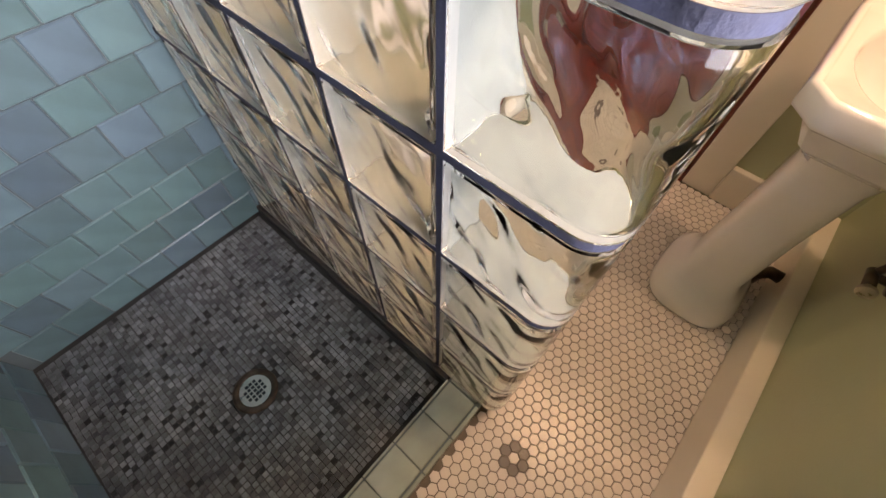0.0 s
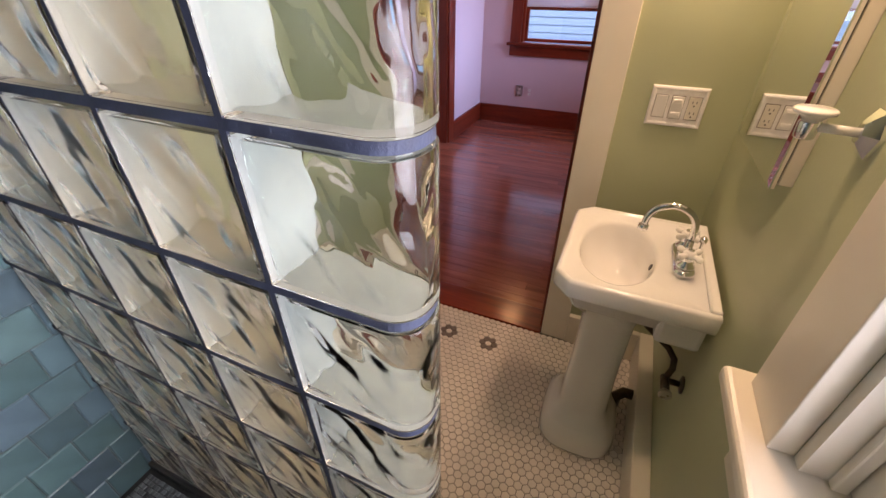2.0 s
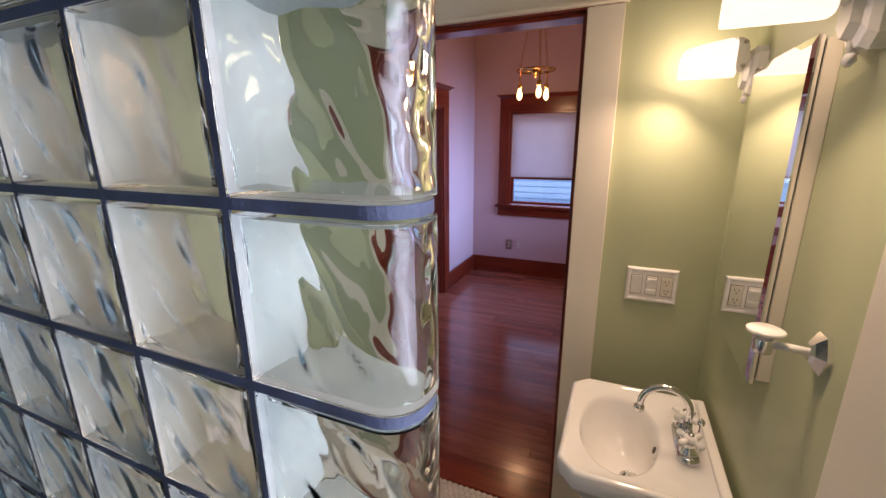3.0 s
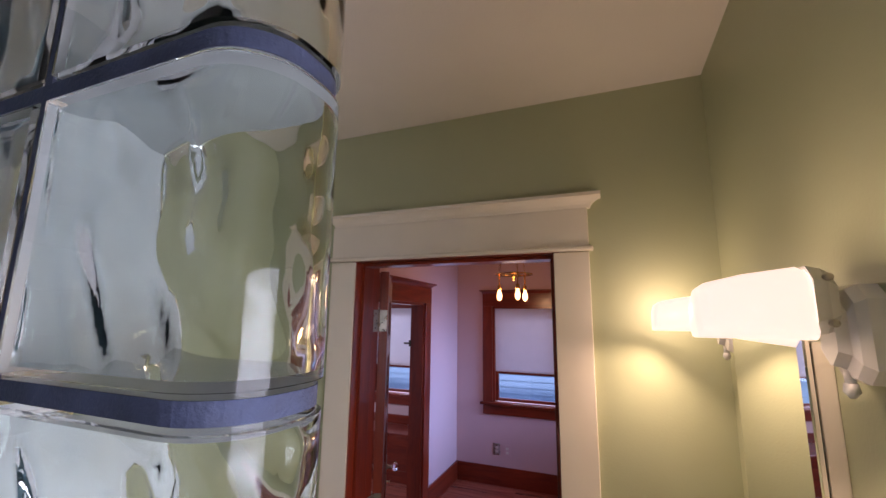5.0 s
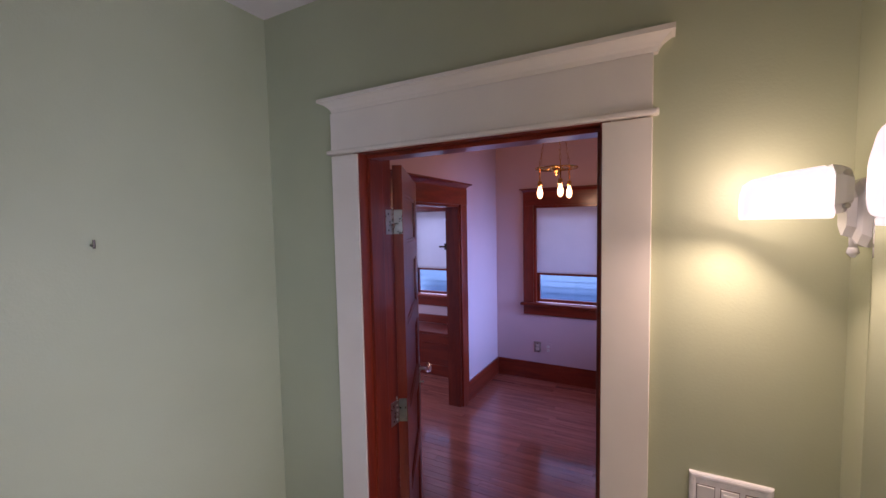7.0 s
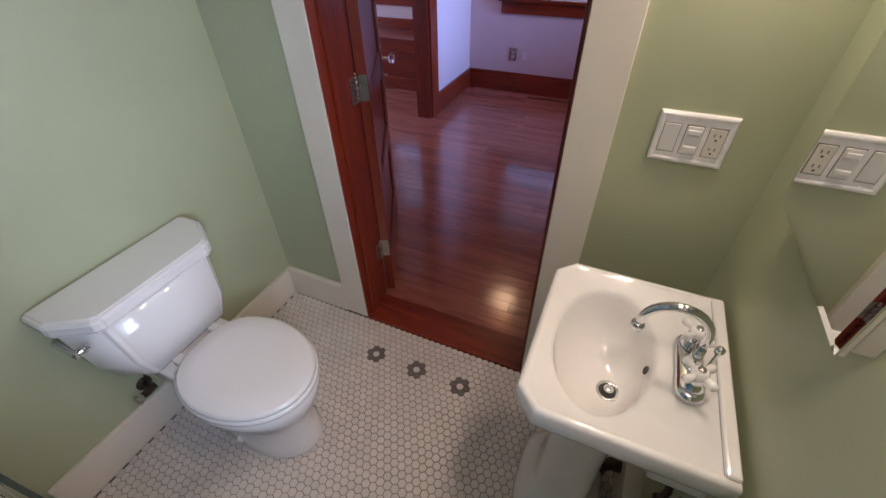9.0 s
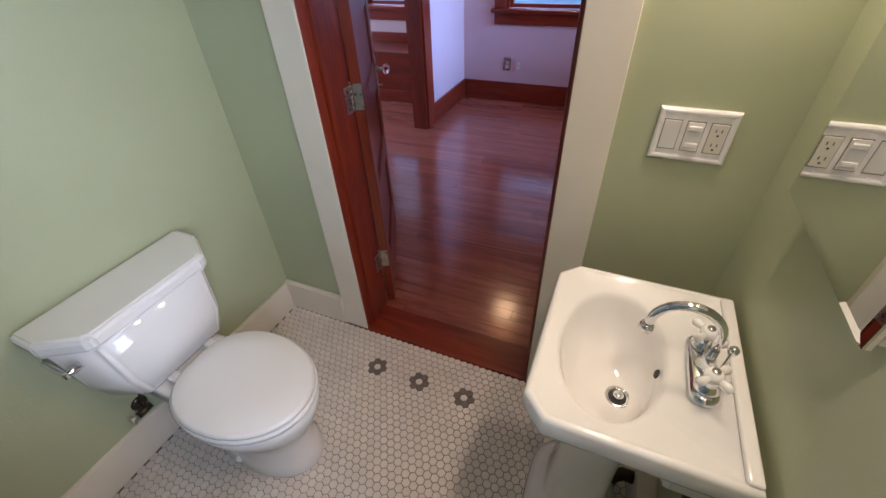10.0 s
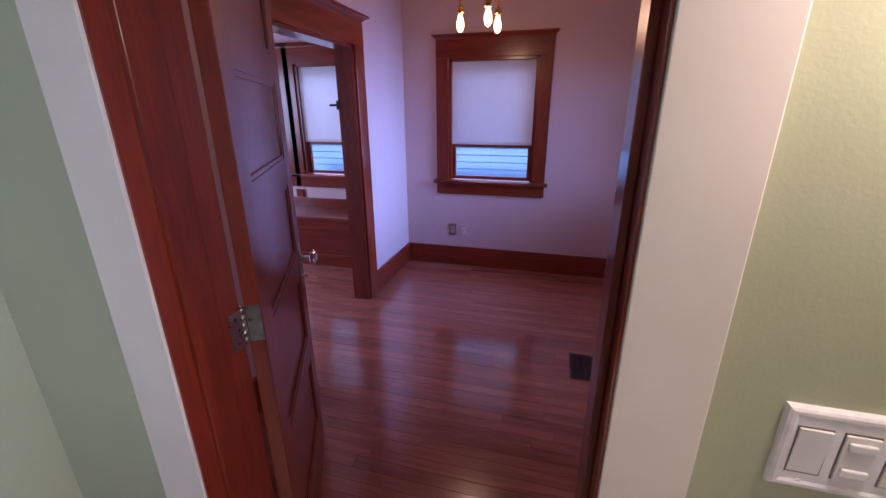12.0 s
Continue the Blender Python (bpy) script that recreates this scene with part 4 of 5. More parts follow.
def sconce(y, z):
    t = thing("wall_sconce", "lit opal glass wall sconce on a white porcelain base", "wall lamp", (RW, y, z), group="sconces beside the mirror")
    bm = bmesh.new()
    loft(bm, [[(0, yy, zz) for yy, zz in _oct2(0.040, 0.060)], [(-0.020, yy, zz) for yy, zz in _oct2(0.040, 0.060)], [(-0.030, yy, zz) for yy, zz in _oct2(0.034, 0.054)], [(-0.034, yy, zz) for yy, zz in _oct2(0.024, 0.044)], [(-0.046, yy, zz) for yy, zz in _oct2(0.021, 0.040)]])
    bmesh.ops.recalc_face_normals(bm, faces=bm.faces)
    part("base", bm, PORC, t)
    bm = bmesh.new()
    loft(bm, [[(x, yy, zz + 0.006) for yy, zz in _oct(a, b)] for x, a, b in ((-0.040, 0.028, 0.036), (-0.052, 0.036, 0.041), (-0.068, 0.041, 0.044))])
    bmesh.ops.recalc_face_normals(bm, faces=bm.faces)
    hd = part("socket", bm, PORC, t, "white porcelain shade holder")
    for z in (-0.022, 0.034):
        bm = bmesh.new()
        turned(bm, (-0.052, -0.034, z), (0, -1, 0), [(0, 0.005), (0.006, 0.005), (0.008, 0.003)], n=10)
        part("thumb_screw", bm, BRUSHED, hd)
    bm = bmesh.new()
    secs = ((-0.062, 0.028, 0.036), (-0.068, 0.040, 0.044), (-0.078, 0.044, 0.047), (-0.135, 0.043, 0.043), (-0.176, 0.041, 0.038), (-0.187, 0.038, 0.034), (-0.192, 0.030, 0.026))
    rows = []
    for x, a, b in secs:
        rows.append([(x, a * math.copysign(abs(math.cos(k * math.pi / 12)) ** 0.55, math.cos(k * math.pi / 12)), (b - 0.044) + b * math.copysign(abs(math.sin(k * math.pi / 12)) ** 0.55, math.sin(k * math.pi / 12))) for k in range(24)])
    loft(bm, rows)
    bmesh.ops.recalc_face_normals(bm, faces=bm.faces)
    sh = part("shade", bm, SHADEGLOW, t, "glowing opal glass shade", smooth=True)
    sh.visible_shadow = False
    bm = bmesh.new()
    cyl(bm, (-0.030, 0, -0.095), (-0.030, 0, -0.060), 0.006)
    turned(bm, (-0.030, 0, -0.095), (0, 0, -1), [(0, 0.007), (0.01, 0.009), (0.018, 0.003)])
    part("pull_switch", bm, PORC, t, smooth=True)
    return t


def _oct2(a, b):
    return [(y, z - 0.034) for y, z in _oct(a, b)]


def _oct(a, b):
    c = 0.018
    return [(-a, -b + c), (-a + c, -b), (a - c, -b), (a, -b + c), (a, b - c), (a - c, b), (-a + c, b), (-a, b - c)]


sconce(*LAMP_NEAR[1:])
sconce(*LAMP_FAR[1:])


def cup_holder():
    t = thing("soap_holder", "chrome wall arm holding a small white porcelain cup", "bathroom holder", (RW, 0.866, 1.232))
    bm = bmesh.new()
    loft(bm, [[(x, r * math.cos(k * math.pi / 3), 1.25 * r * math.sin(k * math.pi / 3)) for k in range(6)] for x, r in ((0, 0.030), (-0.006, 0.029), (-0.016, 0.017), (-0.02, 0.012))])
    bmesh.ops.recalc_face_normals(bm, faces=bm.faces)
    part("rosette", bm, CHROME, t, "faceted chrome rosette")
    bm = bmesh.new()
    cyl(bm, (-0.018, 0, 0), (-0.065, 0.008, 0.0), 0.0065)
    part("arm", bm, PORC, t, smooth=True)
    bm = bmesh.new()
    turned(bm, (-0.074, 0.01, -0.018), (0, 0, 1), [(0, 0.010), (0.002, 0.013), (0.024, 0.014), (0.027, 0.012)])
    part("collar", bm, CHROME, t, smooth=True)
    bm = bmesh.new()
    turned(bm, (-0.074, 0.01, 0.009), (0, 0, 1), [(0, 0.012), (0.006, 0.017), (0.010, 0.026), (0.014, 0.027), (0.016, 0.024)])
    part("cap", bm, PORC, t, "white porcelain cap", smooth=True)
    return t


cup_holder()
nail = thing("wall_nail", "small bent nail stuck in the green wall", "nail", (LW, 1.029, 1.68))
bm = bmesh.new()
cyl(bm, (0, 0, 0), (0.016, 0, -0.003), 0.0025, n=8)
cyl(bm, (0.015, 0, -0.008), (0.016, 0, 0.014), 0.0032, n=8)
part("shank", bm, DARKMETAL, nail)

# ---- hall fixtures ----


def wall_outlet(x, z, label):
    t = thing("wall_outlet", label, "outlet", (x, HY, z))
    part("plate", cube(-0.036, 0.036, -0.006, 0, -0.058, 0.058, bevel=0.002), BRUSHED if x < -0.85 else PINK, t)
    for dz in (-0.02, 0.02):
        r = part("socket_face", cube(-0.016, 0.016, -0.008, -0.006, dz - 0.013, dz + 0.013, bevel=0.001), IVORY, t)
        for dx in (-0.006, 0.006):
            part("slot", cube(dx - 0.001, dx + 0.001, -0.0085, -0.008, dz - 0.004, dz + 0.004), BLACK, r)
    return t


wall_outlet(-0.90, 0.36, "metal-plated wall outlet above the tall baseboard")
wall_outlet(-0.785, 0.355, "pink painted-over wall jack plate beside an outlet")
sw = thing("hall_switch", "nickel switch plate on the pink wall", "light switch", (-1.36, 2.58, 1.14))
part("plate", cube(0, 0.005, -0.036, 0.036, -0.058, 0.058, bevel=0.002), BRUSHED, sw)
part("toggle", cube(0.005, 0.016, -0.004, 0.004, -0.002, 0.012, bevel=0.001), BLACK, sw)


def floor_register():
    t = thing("floor_register", "dark metal floor register grille set in the oak floor", "floor vent", (0.272, 3.32, 0.0))
    part("frame", cube(-0.07, 0.07, -0.13, 0.13, 0.0, 0.004, bevel=0.0015), DARKMETAL, t)
    part("recess", cube(-0.055, 0.055, -0.115, 0.115, 0.004, 0.0045), BLACK, t)
    for i in range(9):
        y = -0.108 + i * 0.027
        part("slat", cube(-0.055, 0.055, y - 0.003, y + 0.003, 0.0045, 0.008), DARKMETAL, t)
    for x in (-0.019, 0.019):
        part("bar", cube(x - 0.002, x + 0.002, -0.115, 0.115, 0.0045, 0.0075), DARKMETAL, t)
    return t


floor_register()


def chandelier(at):
    t = thing("chandelier", "brass ring chandelier with bare lit filament bulbs", "ceiling lamp", at)
    bm = bmesh.new()
    R = 0.135
    prof = [(R - 0.022, 0.0), (R + 0.022, 0.0), (R + 0.026, 0.010), (R - 0.020, 0.010)]
    rows = [[(r * math.cos(2 * math.pi * k / 36), r * math.sin(2 * math.pi * k / 36), z) for r, z in prof] for k in range(36)]
    rows.append(rows[0])
    loft(bm, rows, False, False)
    bmesh.ops.recalc_face_normals(bm, faces=bm.faces)
    part("ring", bm, BRASS, t, smooth=False)
    bm = bmesh.new()
    turned(bm, (0, 0, -0.05), (0, 0, 1), [(0, 0.004), (0.012, 0.014), (0.03, 0.020), (0.05, 0.055), (0.058, 0.05), (0.075, 0.012)])
    part("hub", bm, BRASS, t, smooth=True)
    up = 2.75 - at[2]
    bm = bmesh.new()
    turned(bm, (0, 0, up), (0, 0, -1), [(0, 0.07), (0.008, 0.07), (0.02, 0.05), (0.035, 0.015)])
    part("canopy", bm, BRASS, t, smooth=True)
    for k in range(3):
        a = math.radians(175 + 120 * k)
        c, s = math.cos(a), math.sin(a)
        bm = bmesh.new()
        cyl(bm, (c * 0.03, s * 0.03, 0.005), (c * 0.13, s * 0.13, 0.005), 0.006, n=8)
        turned(bm, (c * 0.13, s * 0.13, 0.002), (0, 0, -1), [(0, 0.006), (0.085, 0.005), (0.088, 0.016), (0.105, 0.018), (0.122, 0.021), (0.125, 0.018)])
        arm = part("socket_arm", bm, BRASS, t, smooth=True)
        bm = bmesh.new()
        turned(bm, (c * 0.13, s * 0.13, -0.124), (0, 0, -1), [(0, 0.010), (0.015, 0.014), (0.04, 0.021), (0.065, 0.022), (0.085, 0.015), (0.094, 0.004)])
        bulb = part("bulb", bm, FILAMENT, arm, "lit clear filament bulb", smooth=True)
        bulb.visible_shadow = False
        links = bmesh.new()
        n = 16
        p0, p1 = Vector((c * R, s * R, 0.012)), Vector((c * 0.03, s * 0.03, up - 0.03))
        for i in range(n):
            p, q = p0.lerp(p1, i / n), p0.lerp(p1, (i + 1.12) / n)
            d = Vector((0.006, 0, 0)) if i % 2 else Vector((0, 0.006, 0))
            cyl(links, p - d, q - d, 0.0018, n=5)
            cyl(links, p + d, q + d, 0.0018, n=5)
        part("chain", links, BRASS, t)
    bulb_light("chandelier_glow", (at[0], at[1], at[2] - 0.20), 6.0, (1.0, 0.6, 0.28), 0.10)
    return t


chandelier((-0.45, 3.68, 2.112))

# ---- shower ----
GY0, GY1, GZ, P = 0.392, 0.490, 0.0875, 0.2010   # glass wall faces, foot, pitch
GX = -0.088                                       # first upright joint
ROWS_N, COLS_N = 10, 4
END = 0.113


def block_end(inset):
    """Plan of the bullnose end block, inset from its outside."""
    x0, y0, y1 = GX + 0.005 + inset, GY0 + inset, GY1 - inset
    r = (y1 - y0) / 2 * 0.88
    x1 = END - inset
    pts = [(x0, y1), (x0, y0)]
    for k in range(9):
        a = -math.pi / 2 + math.pi / 2 * k / 8
        pts.append((x1 - r + r * math.cos(a), y0 + r + r * math.sin(a)))
    for k in range(9):
        a = math.pi / 2 * k / 8
        pts.append((x1 - r + r * math.cos(a), y1 - r + r * math.sin(a)))
    return pts


def block_mesh(seed, end=False):
    """A hollow glass block: clear faces outside, rippled faces round the cavity, pale coated edges."""
    bm = bmesh.new()
    h = P - 0.0125
    mx, my = GX + P / 2, (GY0 + GY1) / 2
    rnd = random.Random(seed)
    off = Vector((rnd.uniform(0, 90), rnd.uniform(0, 90), rnd.uniform(0, 90)))

    def wavy(x, z):
        v = Vector((x * 20 + z * 12, z * 10 - x * 4, 0)) + off
        return noise.noise(v) * 0.0046 + noise.noise(v * 2.0) * 0.0017
    if end:
        outer, inner = block_end(0.0), block_end(0.008)
        outer = [(x - mx, y - my) for x, y in outer]
        inner = [(x - mx, y - my) for x, y in inner]
    else:
        w, d = P / 2 - 0.005, (GY1 - GY0) / 2
        outer = [(-w, d), (-w, -d), (w, -d), (w, d)]
        inner = [(-w + 0.008, d - 0.008), (-w + 0.008, -d + 0.008), (w - 0.008, -d + 0.008), (w - 0.008, d - 0.008)]
    o = bmesh.new()
    prism(o, outer, -h / 2, h / 2)
    bmesh.ops.recalc_face_normals(o, faces=o.faces)
    for f in o.faces:
        f.material_index = 1 if (abs(f.normal.z) > 0.9 or f.normal.x < -0.9 or (not end and f.normal.x > 0.9)) else 0
    bmesh.ops.bevel(o, geom=[e for e in o.edges if e.calc_face_angle(0) > 0.6], offset=0.0035, segments=2, affect='EDGES', material=0)

    def dense(pts, step=0.006):
        out = []
        for i, p in enumerate(pts):
            q = pts[(i + 1) % len(pts)]
            L = math.dist(p, q)
            k = max(1, round(L / step))
            out += [(p[0] + (q[0] - p[0]) * j / k, p[1] + (q[1] - p[1]) * j / k) for j in range(k)]
        return out
    ip = dense(inner)
    xlo, xhi = min(p[0] for p in ip), max(p[0] for p in ip)
    c = bmesh.new()
    zs = [(-h / 2 + 0.008) + (h - 0.016) * k / 31 for k in range(32)]
    rings = []
    for k, z in enumerate(zs):
        row = []
        for i, (x, y) in enumerate(ip):
            p, q = ip[i - 1], ip[(i + 1) % len(ip)]
            t = Vector((q[0] - p[0], q[1] - p[1], 0))
            nrm = Vector((-t.y, t.x, 0)).normalized()
            rim = min(h / 2 - 0.008 - abs(z), x - xlo) if end else min(h / 2 - 0.008 - abs(z), x - xlo, xhi - x)
            s = min(1.0, max(0.0, rim / 0.010))
            s = s * s * (3 - 2 * s)
            a = max(-0.006, wavy(x + (3 if y > 0 else 0), z) * s * ((1.9 if y > 0 else 1.1) if end else (2.0 if y > 0 else 1.0)))
            row.append((x + nrm.x * (a + 0.003), y + nrm.y * (a + 0.003), z))
        rings.append(row)
    loft(c, rings)
    bmesh.ops.recalc_face_normals(c, faces=c.faces)
    bmesh.ops.reverse_faces(c, faces=c.faces)
    me = bpy.data.meshes.new("glass_block")
    for src in (o, c):
        tmp = bpy.data.meshes.new("tmp")
        src.to_mesh(tmp)
        bm.from_mesh(tmp)
        src.free()
        bpy.data.meshes.remove(tmp)
    for f in bm.faces:
        f.smooth = True
    for e in bm.edges:
        e.smooth = e.calc_face_angle(0) < 0.7
    bm.to_mesh(me)
    bm.free()
    me.materials.append(BLOCKGLASS if end else BLOCKGLASS2)
    me.materials.append(BLOCKEDGE if end else BLOCKEDGE2)
    return me


def glass_wall():
    t = thing("glass_block_wall", "wavy glass block shower wall with blue-grey mortar", "glass block wall", (0, 0, 0), kind="structure")
    mid = [block_mesh(s) for s in range(5)]
    ends = [block_mesh(20 + s, True) for s in range(3)]
    my = (GY0 + GY1) / 2
    for r in range(ROWS_N):
        z = GZ + P * (r + 0.5)
        ob = new("glass_block", ends[r % 3])
        ob.parent, ob.location = t, (GX + P / 2, my, z)
        ob.visible_shadow = False
        for c in range(COLS_N):
            ob = new("glass_block", mid[(r * 3 + c * 2) % 5])
            ob.parent, ob.location = t, (GX - P * (c + 0.5), my, z)
            ob.visible_shadow = False
    bm = bmesh.new()
    i = 0.0028
    for r in range(ROWS_N + 1):
        z = GZ + P * r
        prism(bm, block_end(i), z - 0.0061, z + 0.0061)
        box(bm, TW, GX + 0.006 + i, GY0 + i, GY1 - i, z - 0.0061, z + 0.0061)
    for c in range(COLS_N + 1):
        x = GX - P * c
        for r in range(ROWS_N):
            z = GZ + P * r
            box(bm, x - 0.0048, x + 0.0048, GY0 + i, GY1 - i, z + 0.0061, z + P - 0.0061)
    bmesh.ops.recalc_face_normals(bm, faces=bm.faces)
    part("mortar_joints", bm, MORTAR, t, "blue-grey mortar joints")
    return t


SF = 0.050   # shower floor
slab("shower_base", (TW - 0.15, -0.04, -0.36, GY0 + 0.02, -0.0025, SF - 0.003), MOSGROUT, "grey stone mosaic shower floor", "shower floor")
slab("wall_shower_west", (LW, TW - 0.006, -0.45, GY1, 0.0, CE - 0.001), BLUEGROUT, "blue-green glazed tile shower wall", "wall")
slab("wall_shower_south", (TW - 0.006, 0.10, -0.449, -0.362, 0.0, CE - 0.001), BLUEGROUT, "blue-green glazed tile shower end wall", "wall")


def curb():
    t = thing("shower_curb", "low shower curb capped with pale sage tiles", "curb", (0, 0, 0), kind="structure")
    part("core", cube(-0.040, 0.066, -0.361, GY1 - 0.004, 0.0, GZ - 0.012), BLUEGROUT, t)
    part("wall_footing", cube(TW, -0.041, GY0 + 0.006, GY1 - 0.004, SF, GZ - 0.006), MOSGROUT, t)
    part("cove_strip", cube(TW, -0.041, GY0 - 0.012, GY0 + 0.004, SF - 0.002, GZ - 0.004, bevel=0.005), MOSGROUT, t)
    y = GY0 - 0.006
    tile = cube(-0.034, 0.053, -0.0505, 0.0505, -0.006, 0.006, bevel=0.003)
    me = mesh_of(tile, "curb_tile", CURBT)
    k = 0
    while y - 0.103 * k - 0.05 > -0.36:
        ob = new("curb_tile", me)
        ob.parent, ob.location = t, (0.0, y - 0.0515 - 0.103 * k, GZ - 0.008)
        k += 1
    fme = mesh_of(cube(-0.005, 0.005, -0.0505, 0.0505, -GZ / 2 + 0.001, GZ / 2 - 0.004, bevel=0.003), "curb_face_tile", CURBT)
    nme = mesh_of(cube(-0.003, 0.003, -0.0505, 0.0505, -0.018, 0.018, bevel=0.002), "curb_inner_tile", CURBT)
    for i in range(k):
        ob = new("curb_face_tile", fme)
        ob.parent, ob.location = t, (0.0625, y - 0.0515 - 0.103 * i, GZ / 2)
        ob = new("curb_inner_tile", nme)
        ob.parent, ob.location = t, (-0.041, y - 0.0515 - 0.103 * i, SF + 0.016)
    ob = new("curb_tile", me)
    ob.parent, ob.location = t, (0.0, GY0 + 0.0475, GZ - 0.012)
    return t


curb()
glass_wall()


def shower_drain():
    t = thing("shower_drain", "round chrome shower drain grate in the mosaic floor", "drain", (-0.415, 0.020, SF + 0.001))
    t.scale = (1.25, 1.25, 1.0)
    bm = bmesh.new()
    rows = []
    for r, z in ((0.034, 0.001), (0.034, 0.004), (0.044, 0.005), (0.048, 0.003), (0.048, 0.0)):
        rows.append(ring(0, 0, z, r, r, 32))
    loft(bm, rows, False, False)
    bmesh.ops.recalc_face_normals(bm, faces=bm.faces)
    part("rim", bm, DARKMETAL, t, smooth=True)
    bm = bmesh.new()
    cyl(bm, (0, 0, 0.0005), (0, 0, 0.002), 0.034, n=32)
    part("sump", bm, BLACK, t)
    bm = bmesh.new()
    cyl(bm, (0, 0, 0.002), (0, 0, 0.0036), 0.0335, n=32)
    part("strainer_plate", bm, BRUSHED, t, "round nickel strainer plate")
    for i in range(-2, 3):
        for j in range(-2, 3):
            if abs(i) + abs(j) < 4:
                part("strainer_hole", cube(i * 0.0092 - 0.0034, i * 0.0092 + 0.0034, j * 0.0092 - 0.0034, j * 0.0092 + 0.0034, 0.0036, 0.0040), BLACK, t)
    return t


shower_drain()

# ---- pieces: tiles and planks ----


def wall_tiles():
    host = bpy.data.objects["wall_shower_west"]
    me = mesh_of(cube(-0.005, 0.005, -0.0500, 0.0500, -0.0500, 0.0500, bevel=0.003, seg=1), "wall_tile", BLUE)
    pitch, rnd = 0.1025, random.Random(4)
    for r in range(23):
        z = SF + 0.052 + r * pitch
        if z > CE - 0.05:
            break
        y = GY0 + 0.045 - (0.05125 if r % 2 else 0.0)
        while y > -0.37:
            ob = new("wall_tile", me)
            ob.parent = host
            ob.location = (TW - 0.0055 + rnd.uniform(-0.0006, 0.0012), y + rnd.uniform(-0.0008, 0.0008), z + rnd.uniform(-0.0008, 0.0008))
            ob.rotation_euler = (rnd.uniform(-0.008, 0.008), rnd.uniform(-0.010, 0.010), rnd.uniform(-0.012, 0.012))
            y -= pitch
    host = bpy.data.objects["wall_shower_south"]
    me2 = mesh_of(cube(-0.0500, 0.0500, -0.005, 0.005, -0.0500, 0.0500, bevel=0.003, seg=1), "wall_tile_end", BLUE)
    for r in range(23):
        z = SF + 0.052 + r * pitch
        if z > CE - 0.05:
            break
        x = TW + 0.052 + (0.05125 if r % 2 else 0.0)
        while x < 0.06:
            ob = new("wall_tile", me2)
            ob.parent = host
            ob.location = (x, -0.3625 + rnd.uniform(-0.0006, 0.0012), z)
            ob.rotation_euler = (rnd.uniform(-0.010, 0.010), 0, rnd.uniform(-0.010, 0.010))
            x += pitch


wall_tiles()


def mosaic_floor():
    """Small stone tiles: those by the drain as pieces of their own, the rest in one sheet."""
    host = bpy.data.objects["shower_base"]
    pitch, half = 0.0148, 0.0063
    rnd = random.Random(9)
    x0, x1, y0, y1 = TW + 0.012, -0.05, -0.355, GY0 - 0.016
    spots = []
    nx, ny = int((x1 - x0) / pitch), int((y1 - y0) / pitch)
    for i in range(nx):
        for j in range(ny):
            x, y = x0 + (i + 0.5) * pitch, y0 + (j + 0.5) * pitch
            d = math.hypot(x + 0.415, y - 0.020)
            if d < 0.064 or rnd.random() < 0.004:
                continue
            spots.append((x + rnd.uniform(-0.0007, 0.0007), y + rnd.uniform(-0.0007, 0.0007), rnd.uniform(-0.0006, 0.0008), d))
    spots.sort(key=lambda s: s[3])
    me = mesh_of(cube(-half, half, -half, half, -0.004, 0.0, bevel=0.001, seg=1), "mosaic_tile", MOSAIC)
    dark = me.copy()
    dark.materials[0] = DARKSTONE
    for x, y, z, _ in spots[:300]:
        ob = new("mosaic_tile", dark if rnd.random() < 0.07 else me)
        ob.parent, ob.location = host, (x, y, SF + z)
        ob.rotation_euler = (rnd.uniform(-0.03, 0.03), rnd.uniform(-0.03, 0.03), 0)
    verts, faces = [], []
    for x, y, z, _ in spots[300:]:
        k, zt = len(verts), SF + z
        tx, ty = rnd.uniform(-0.02, 0.02), rnd.uniform(-0.02, 0.02)
        for r, zz in ((half, -0.004), (half, -0.001), (half - 0.001, 0.0)):
            verts += [(x + sx * r, y + sy * r, zt + zz + (sx * tx + sy * ty) * r) for sx, sy in ((-1, -1), (1, -1), (1, 1), (-1, 1))]
        faces += [(k + 8, k + 9, k + 10, k + 11)]
        for a in (0, 4):
            faces += [(k + a + q, k + a + (q + 1) % 4, k + a + 4 + (q + 1) % 4, k + a + 4 + q) for q in range(4)]
    m = bpy.data.meshes.new("mosaic_field")
    m.from_pydata(verts, [], faces)
    m.materials.append(MOSAICI)
    m.materials.append(DARKSTONE)
    for k in range(0, len(m.polygons), 9):
        if rnd.random() < 0.07:
            for q in range(k, k + 9):
                m.polygons[q].material_index = 1
    tagged(new("mosaic_field", m), kind="stuff").parent = host


mosaic_floor()


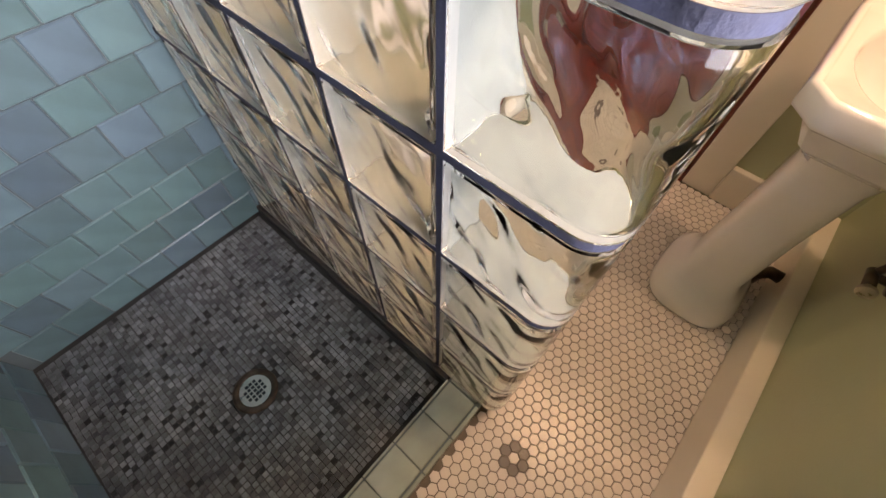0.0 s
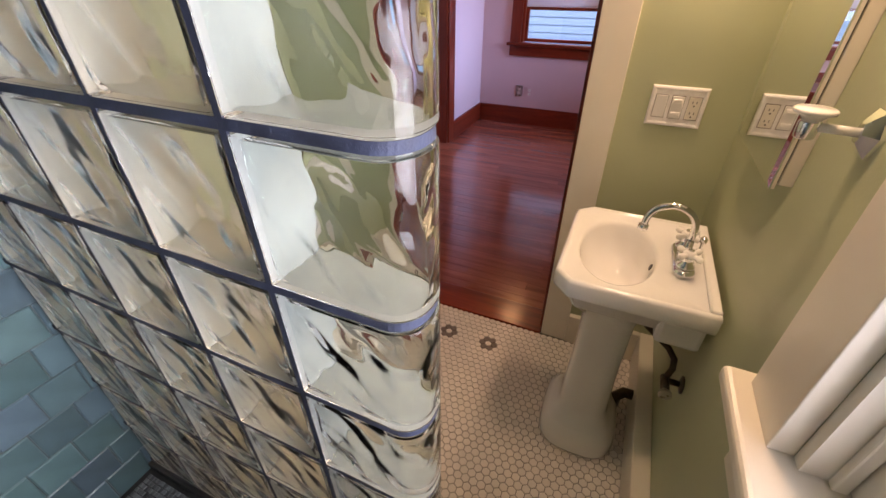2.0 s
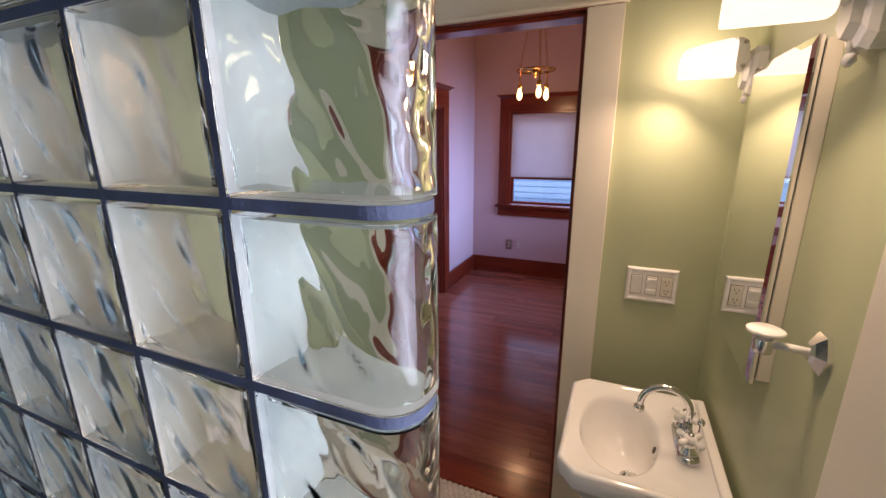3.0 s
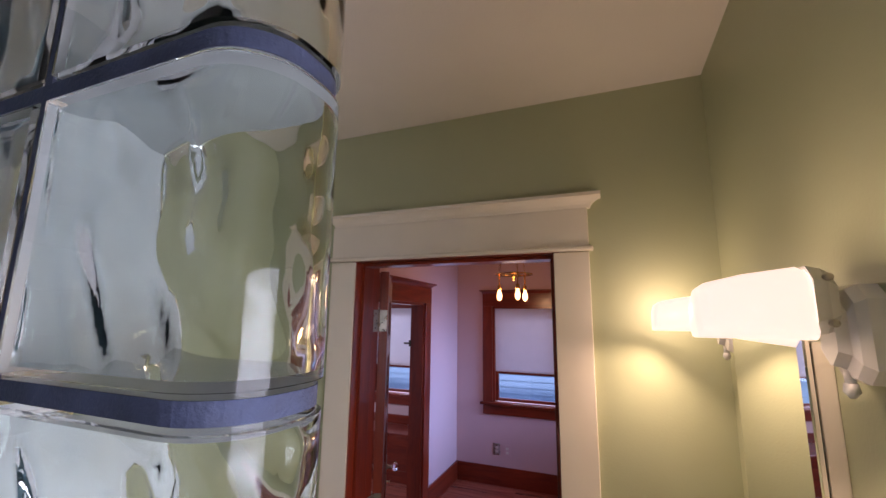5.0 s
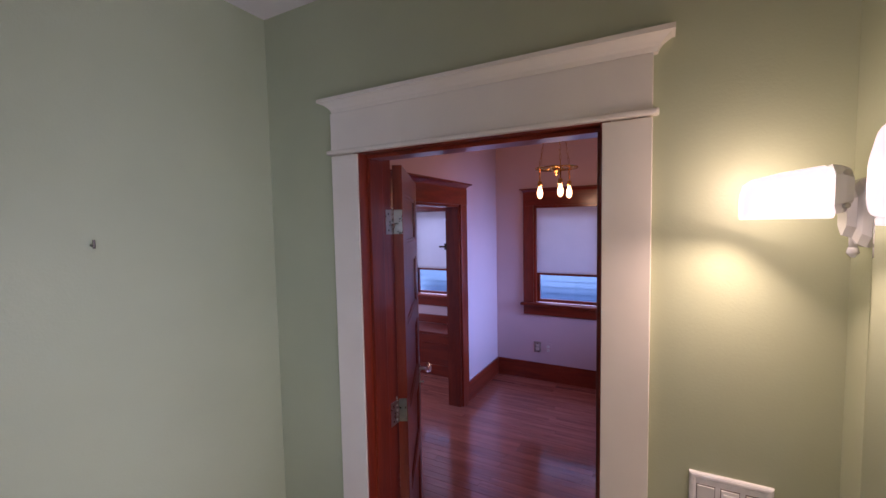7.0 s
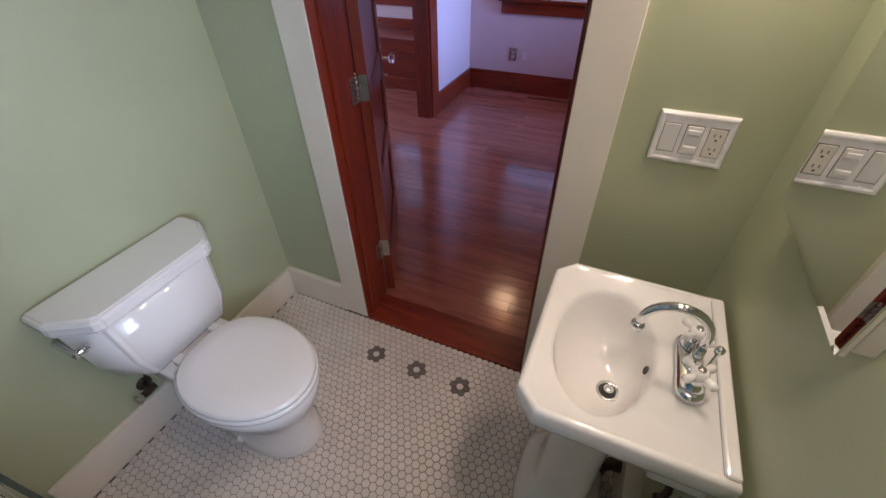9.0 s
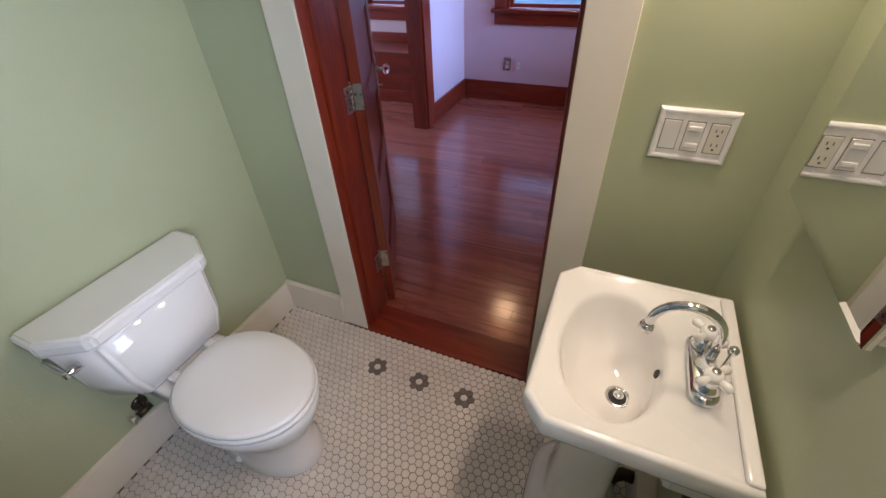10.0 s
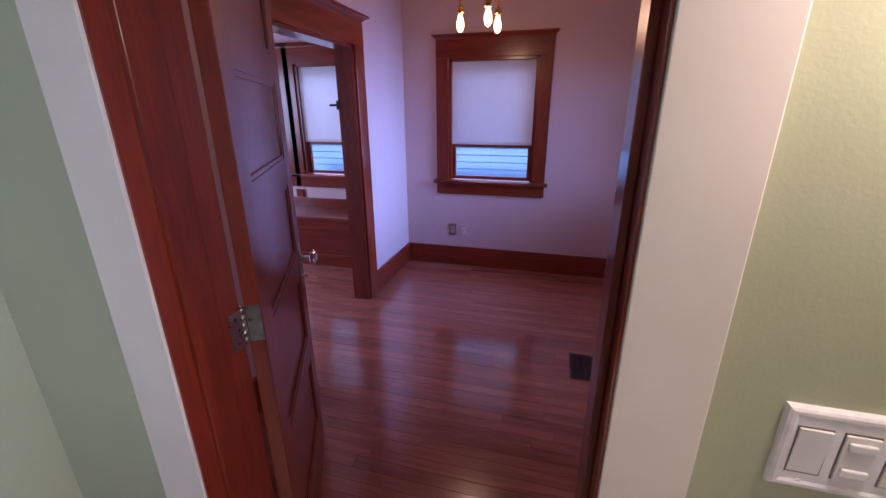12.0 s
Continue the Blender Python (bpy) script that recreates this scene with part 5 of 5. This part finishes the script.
def hex_floor():
    """White hexagons in rows along x, grey ones round a white one as flowers."""
    host = bpy.data.objects["floor"]
    p = 0.0282
    R = p / math.sqrt(3) - 0.0013
    rowh = p * math.sqrt(3) / 2
    rnd = random.Random(5)
    flowers = ((0.217, 0.372), (-0.476, 1.421), (-0.282, 1.421), (-0.083, 1.421), (-0.697, 0.642), (-0.405, 0.655))
    cells = []
    for j in range(-33, 66):
        y = j * rowh
        if not -0.44 < y < 1.572:
            continue
        for i in range(-40, 25):
            x = (i + (0.5 if j % 2 else 0.0)) * p
            if not (LW + 0.01 < x < RW - 0.012):
                continue
            if x < 0.075 and y < GY1 - 0.006:
                continue
            cells.append((x, y))
    centres = [min(cells, key=lambda c: math.dist(c, f)) for f in flowers]
    grey = {c for c in cells for f in centres if p * 0.5 < math.dist(c, f) < p * 1.2}

    def hexagon(n=6, drop=0.0):
        return [(math.cos(math.pi / 6 + math.pi / 3 * k), math.sin(math.pi / 6 + math.pi / 3 * k)) for k in range(n)]
    hx = hexagon()
    bm = bmesh.new()
    loft(bm, [[(x * R, y * R, -0.005) for x, y in hx], [(x * R, y * R, -0.0009) for x, y in hx], [(x * (R - 0.0009), y * (R - 0.0009), 0.0) for x, y in hx]], cap0=False)
    white = mesh_of(bm, "hex_tile", HEX)
    dark = white.copy()
    dark.materials[0] = HEXGREY
    near = sorted(cells, key=lambda c: abs(c[0] + 0.1) + abs(c[1] - 0.95))
    single = set([c for c in near if c in grey] + near[:262])
    for c in cells:
        if c in single:
            ob = new("hex_tile", dark if c in grey else white)
            ob.parent, ob.location = host, (c[0], c[1], rnd.uniform(-0.0003, 0.0003))
            ob.rotation_euler = (rnd.uniform(-0.006, 0.006), rnd.uniform(-0.006, 0.006), rnd.uniform(-0.02, 0.02))
    verts, faces = [], []
    for c in cells:
        if c in single:
            continue
        k = len(verts)
        z, ax, ay = rnd.uniform(-0.0003, 0.0003), rnd.uniform(-0.006, 0.006), rnd.uniform(-0.006, 0.006)
        for r, zz in ((R, -0.005), (R, -0.0009), (R - 0.0009, 0.0)):
            verts += [(c[0] + x * r, c[1] + y * r, z + zz + (x * ax + y * ay) * r) for x, y in hx]
        faces.append(tuple(range(k + 12, k + 18)))
        for a in (0, 6):
            faces += [(k + a + q, k + a + (q + 1) % 6, k + a + 6 + (q + 1) % 6, k + a + 6 + q) for q in range(6)]
    m = bpy.data.meshes.new("hex_field")
    m.from_pydata(verts, [], faces)
    m.materials.append(HEXI)
    tagged(new("hex_field", m), kind="stuff").parent = host


hex_floor()


def plank_floor():
    host = bpy.data.objects["floor_hall"]
    rnd = random.Random(12)
    w = 0.062
    kinds = [mesh_of(cube(0, L, 0, w - 0.0008, -0.018, 0.0, bevel=0.0007, seg=1), "floor_plank", PLANK) for L in (0.35, 0.8, 1.3, 1.9)]
    lens = (0.35, 0.8, 1.3, 1.9)
    y = 1.747
    while y < HY:
        x = -3.88 - rnd.choice((0.0, 0.05, 0.1))
        while x < 1.10:
            k = rnd.choice((1, 2, 2, 3, 3))
            if x + lens[k] > 1.15:
                k = max([q for q in range(4) if x + lens[q] <= 1.2] or [-1])
                if k < 0:
                    break
            ob = new("floor_plank", kinds[k])
            ob.parent, ob.location = host, (x, y, rnd.uniform(-0.0003, 0.0003))
            x += lens[k] + 0.0006
        y += w


plank_floor()
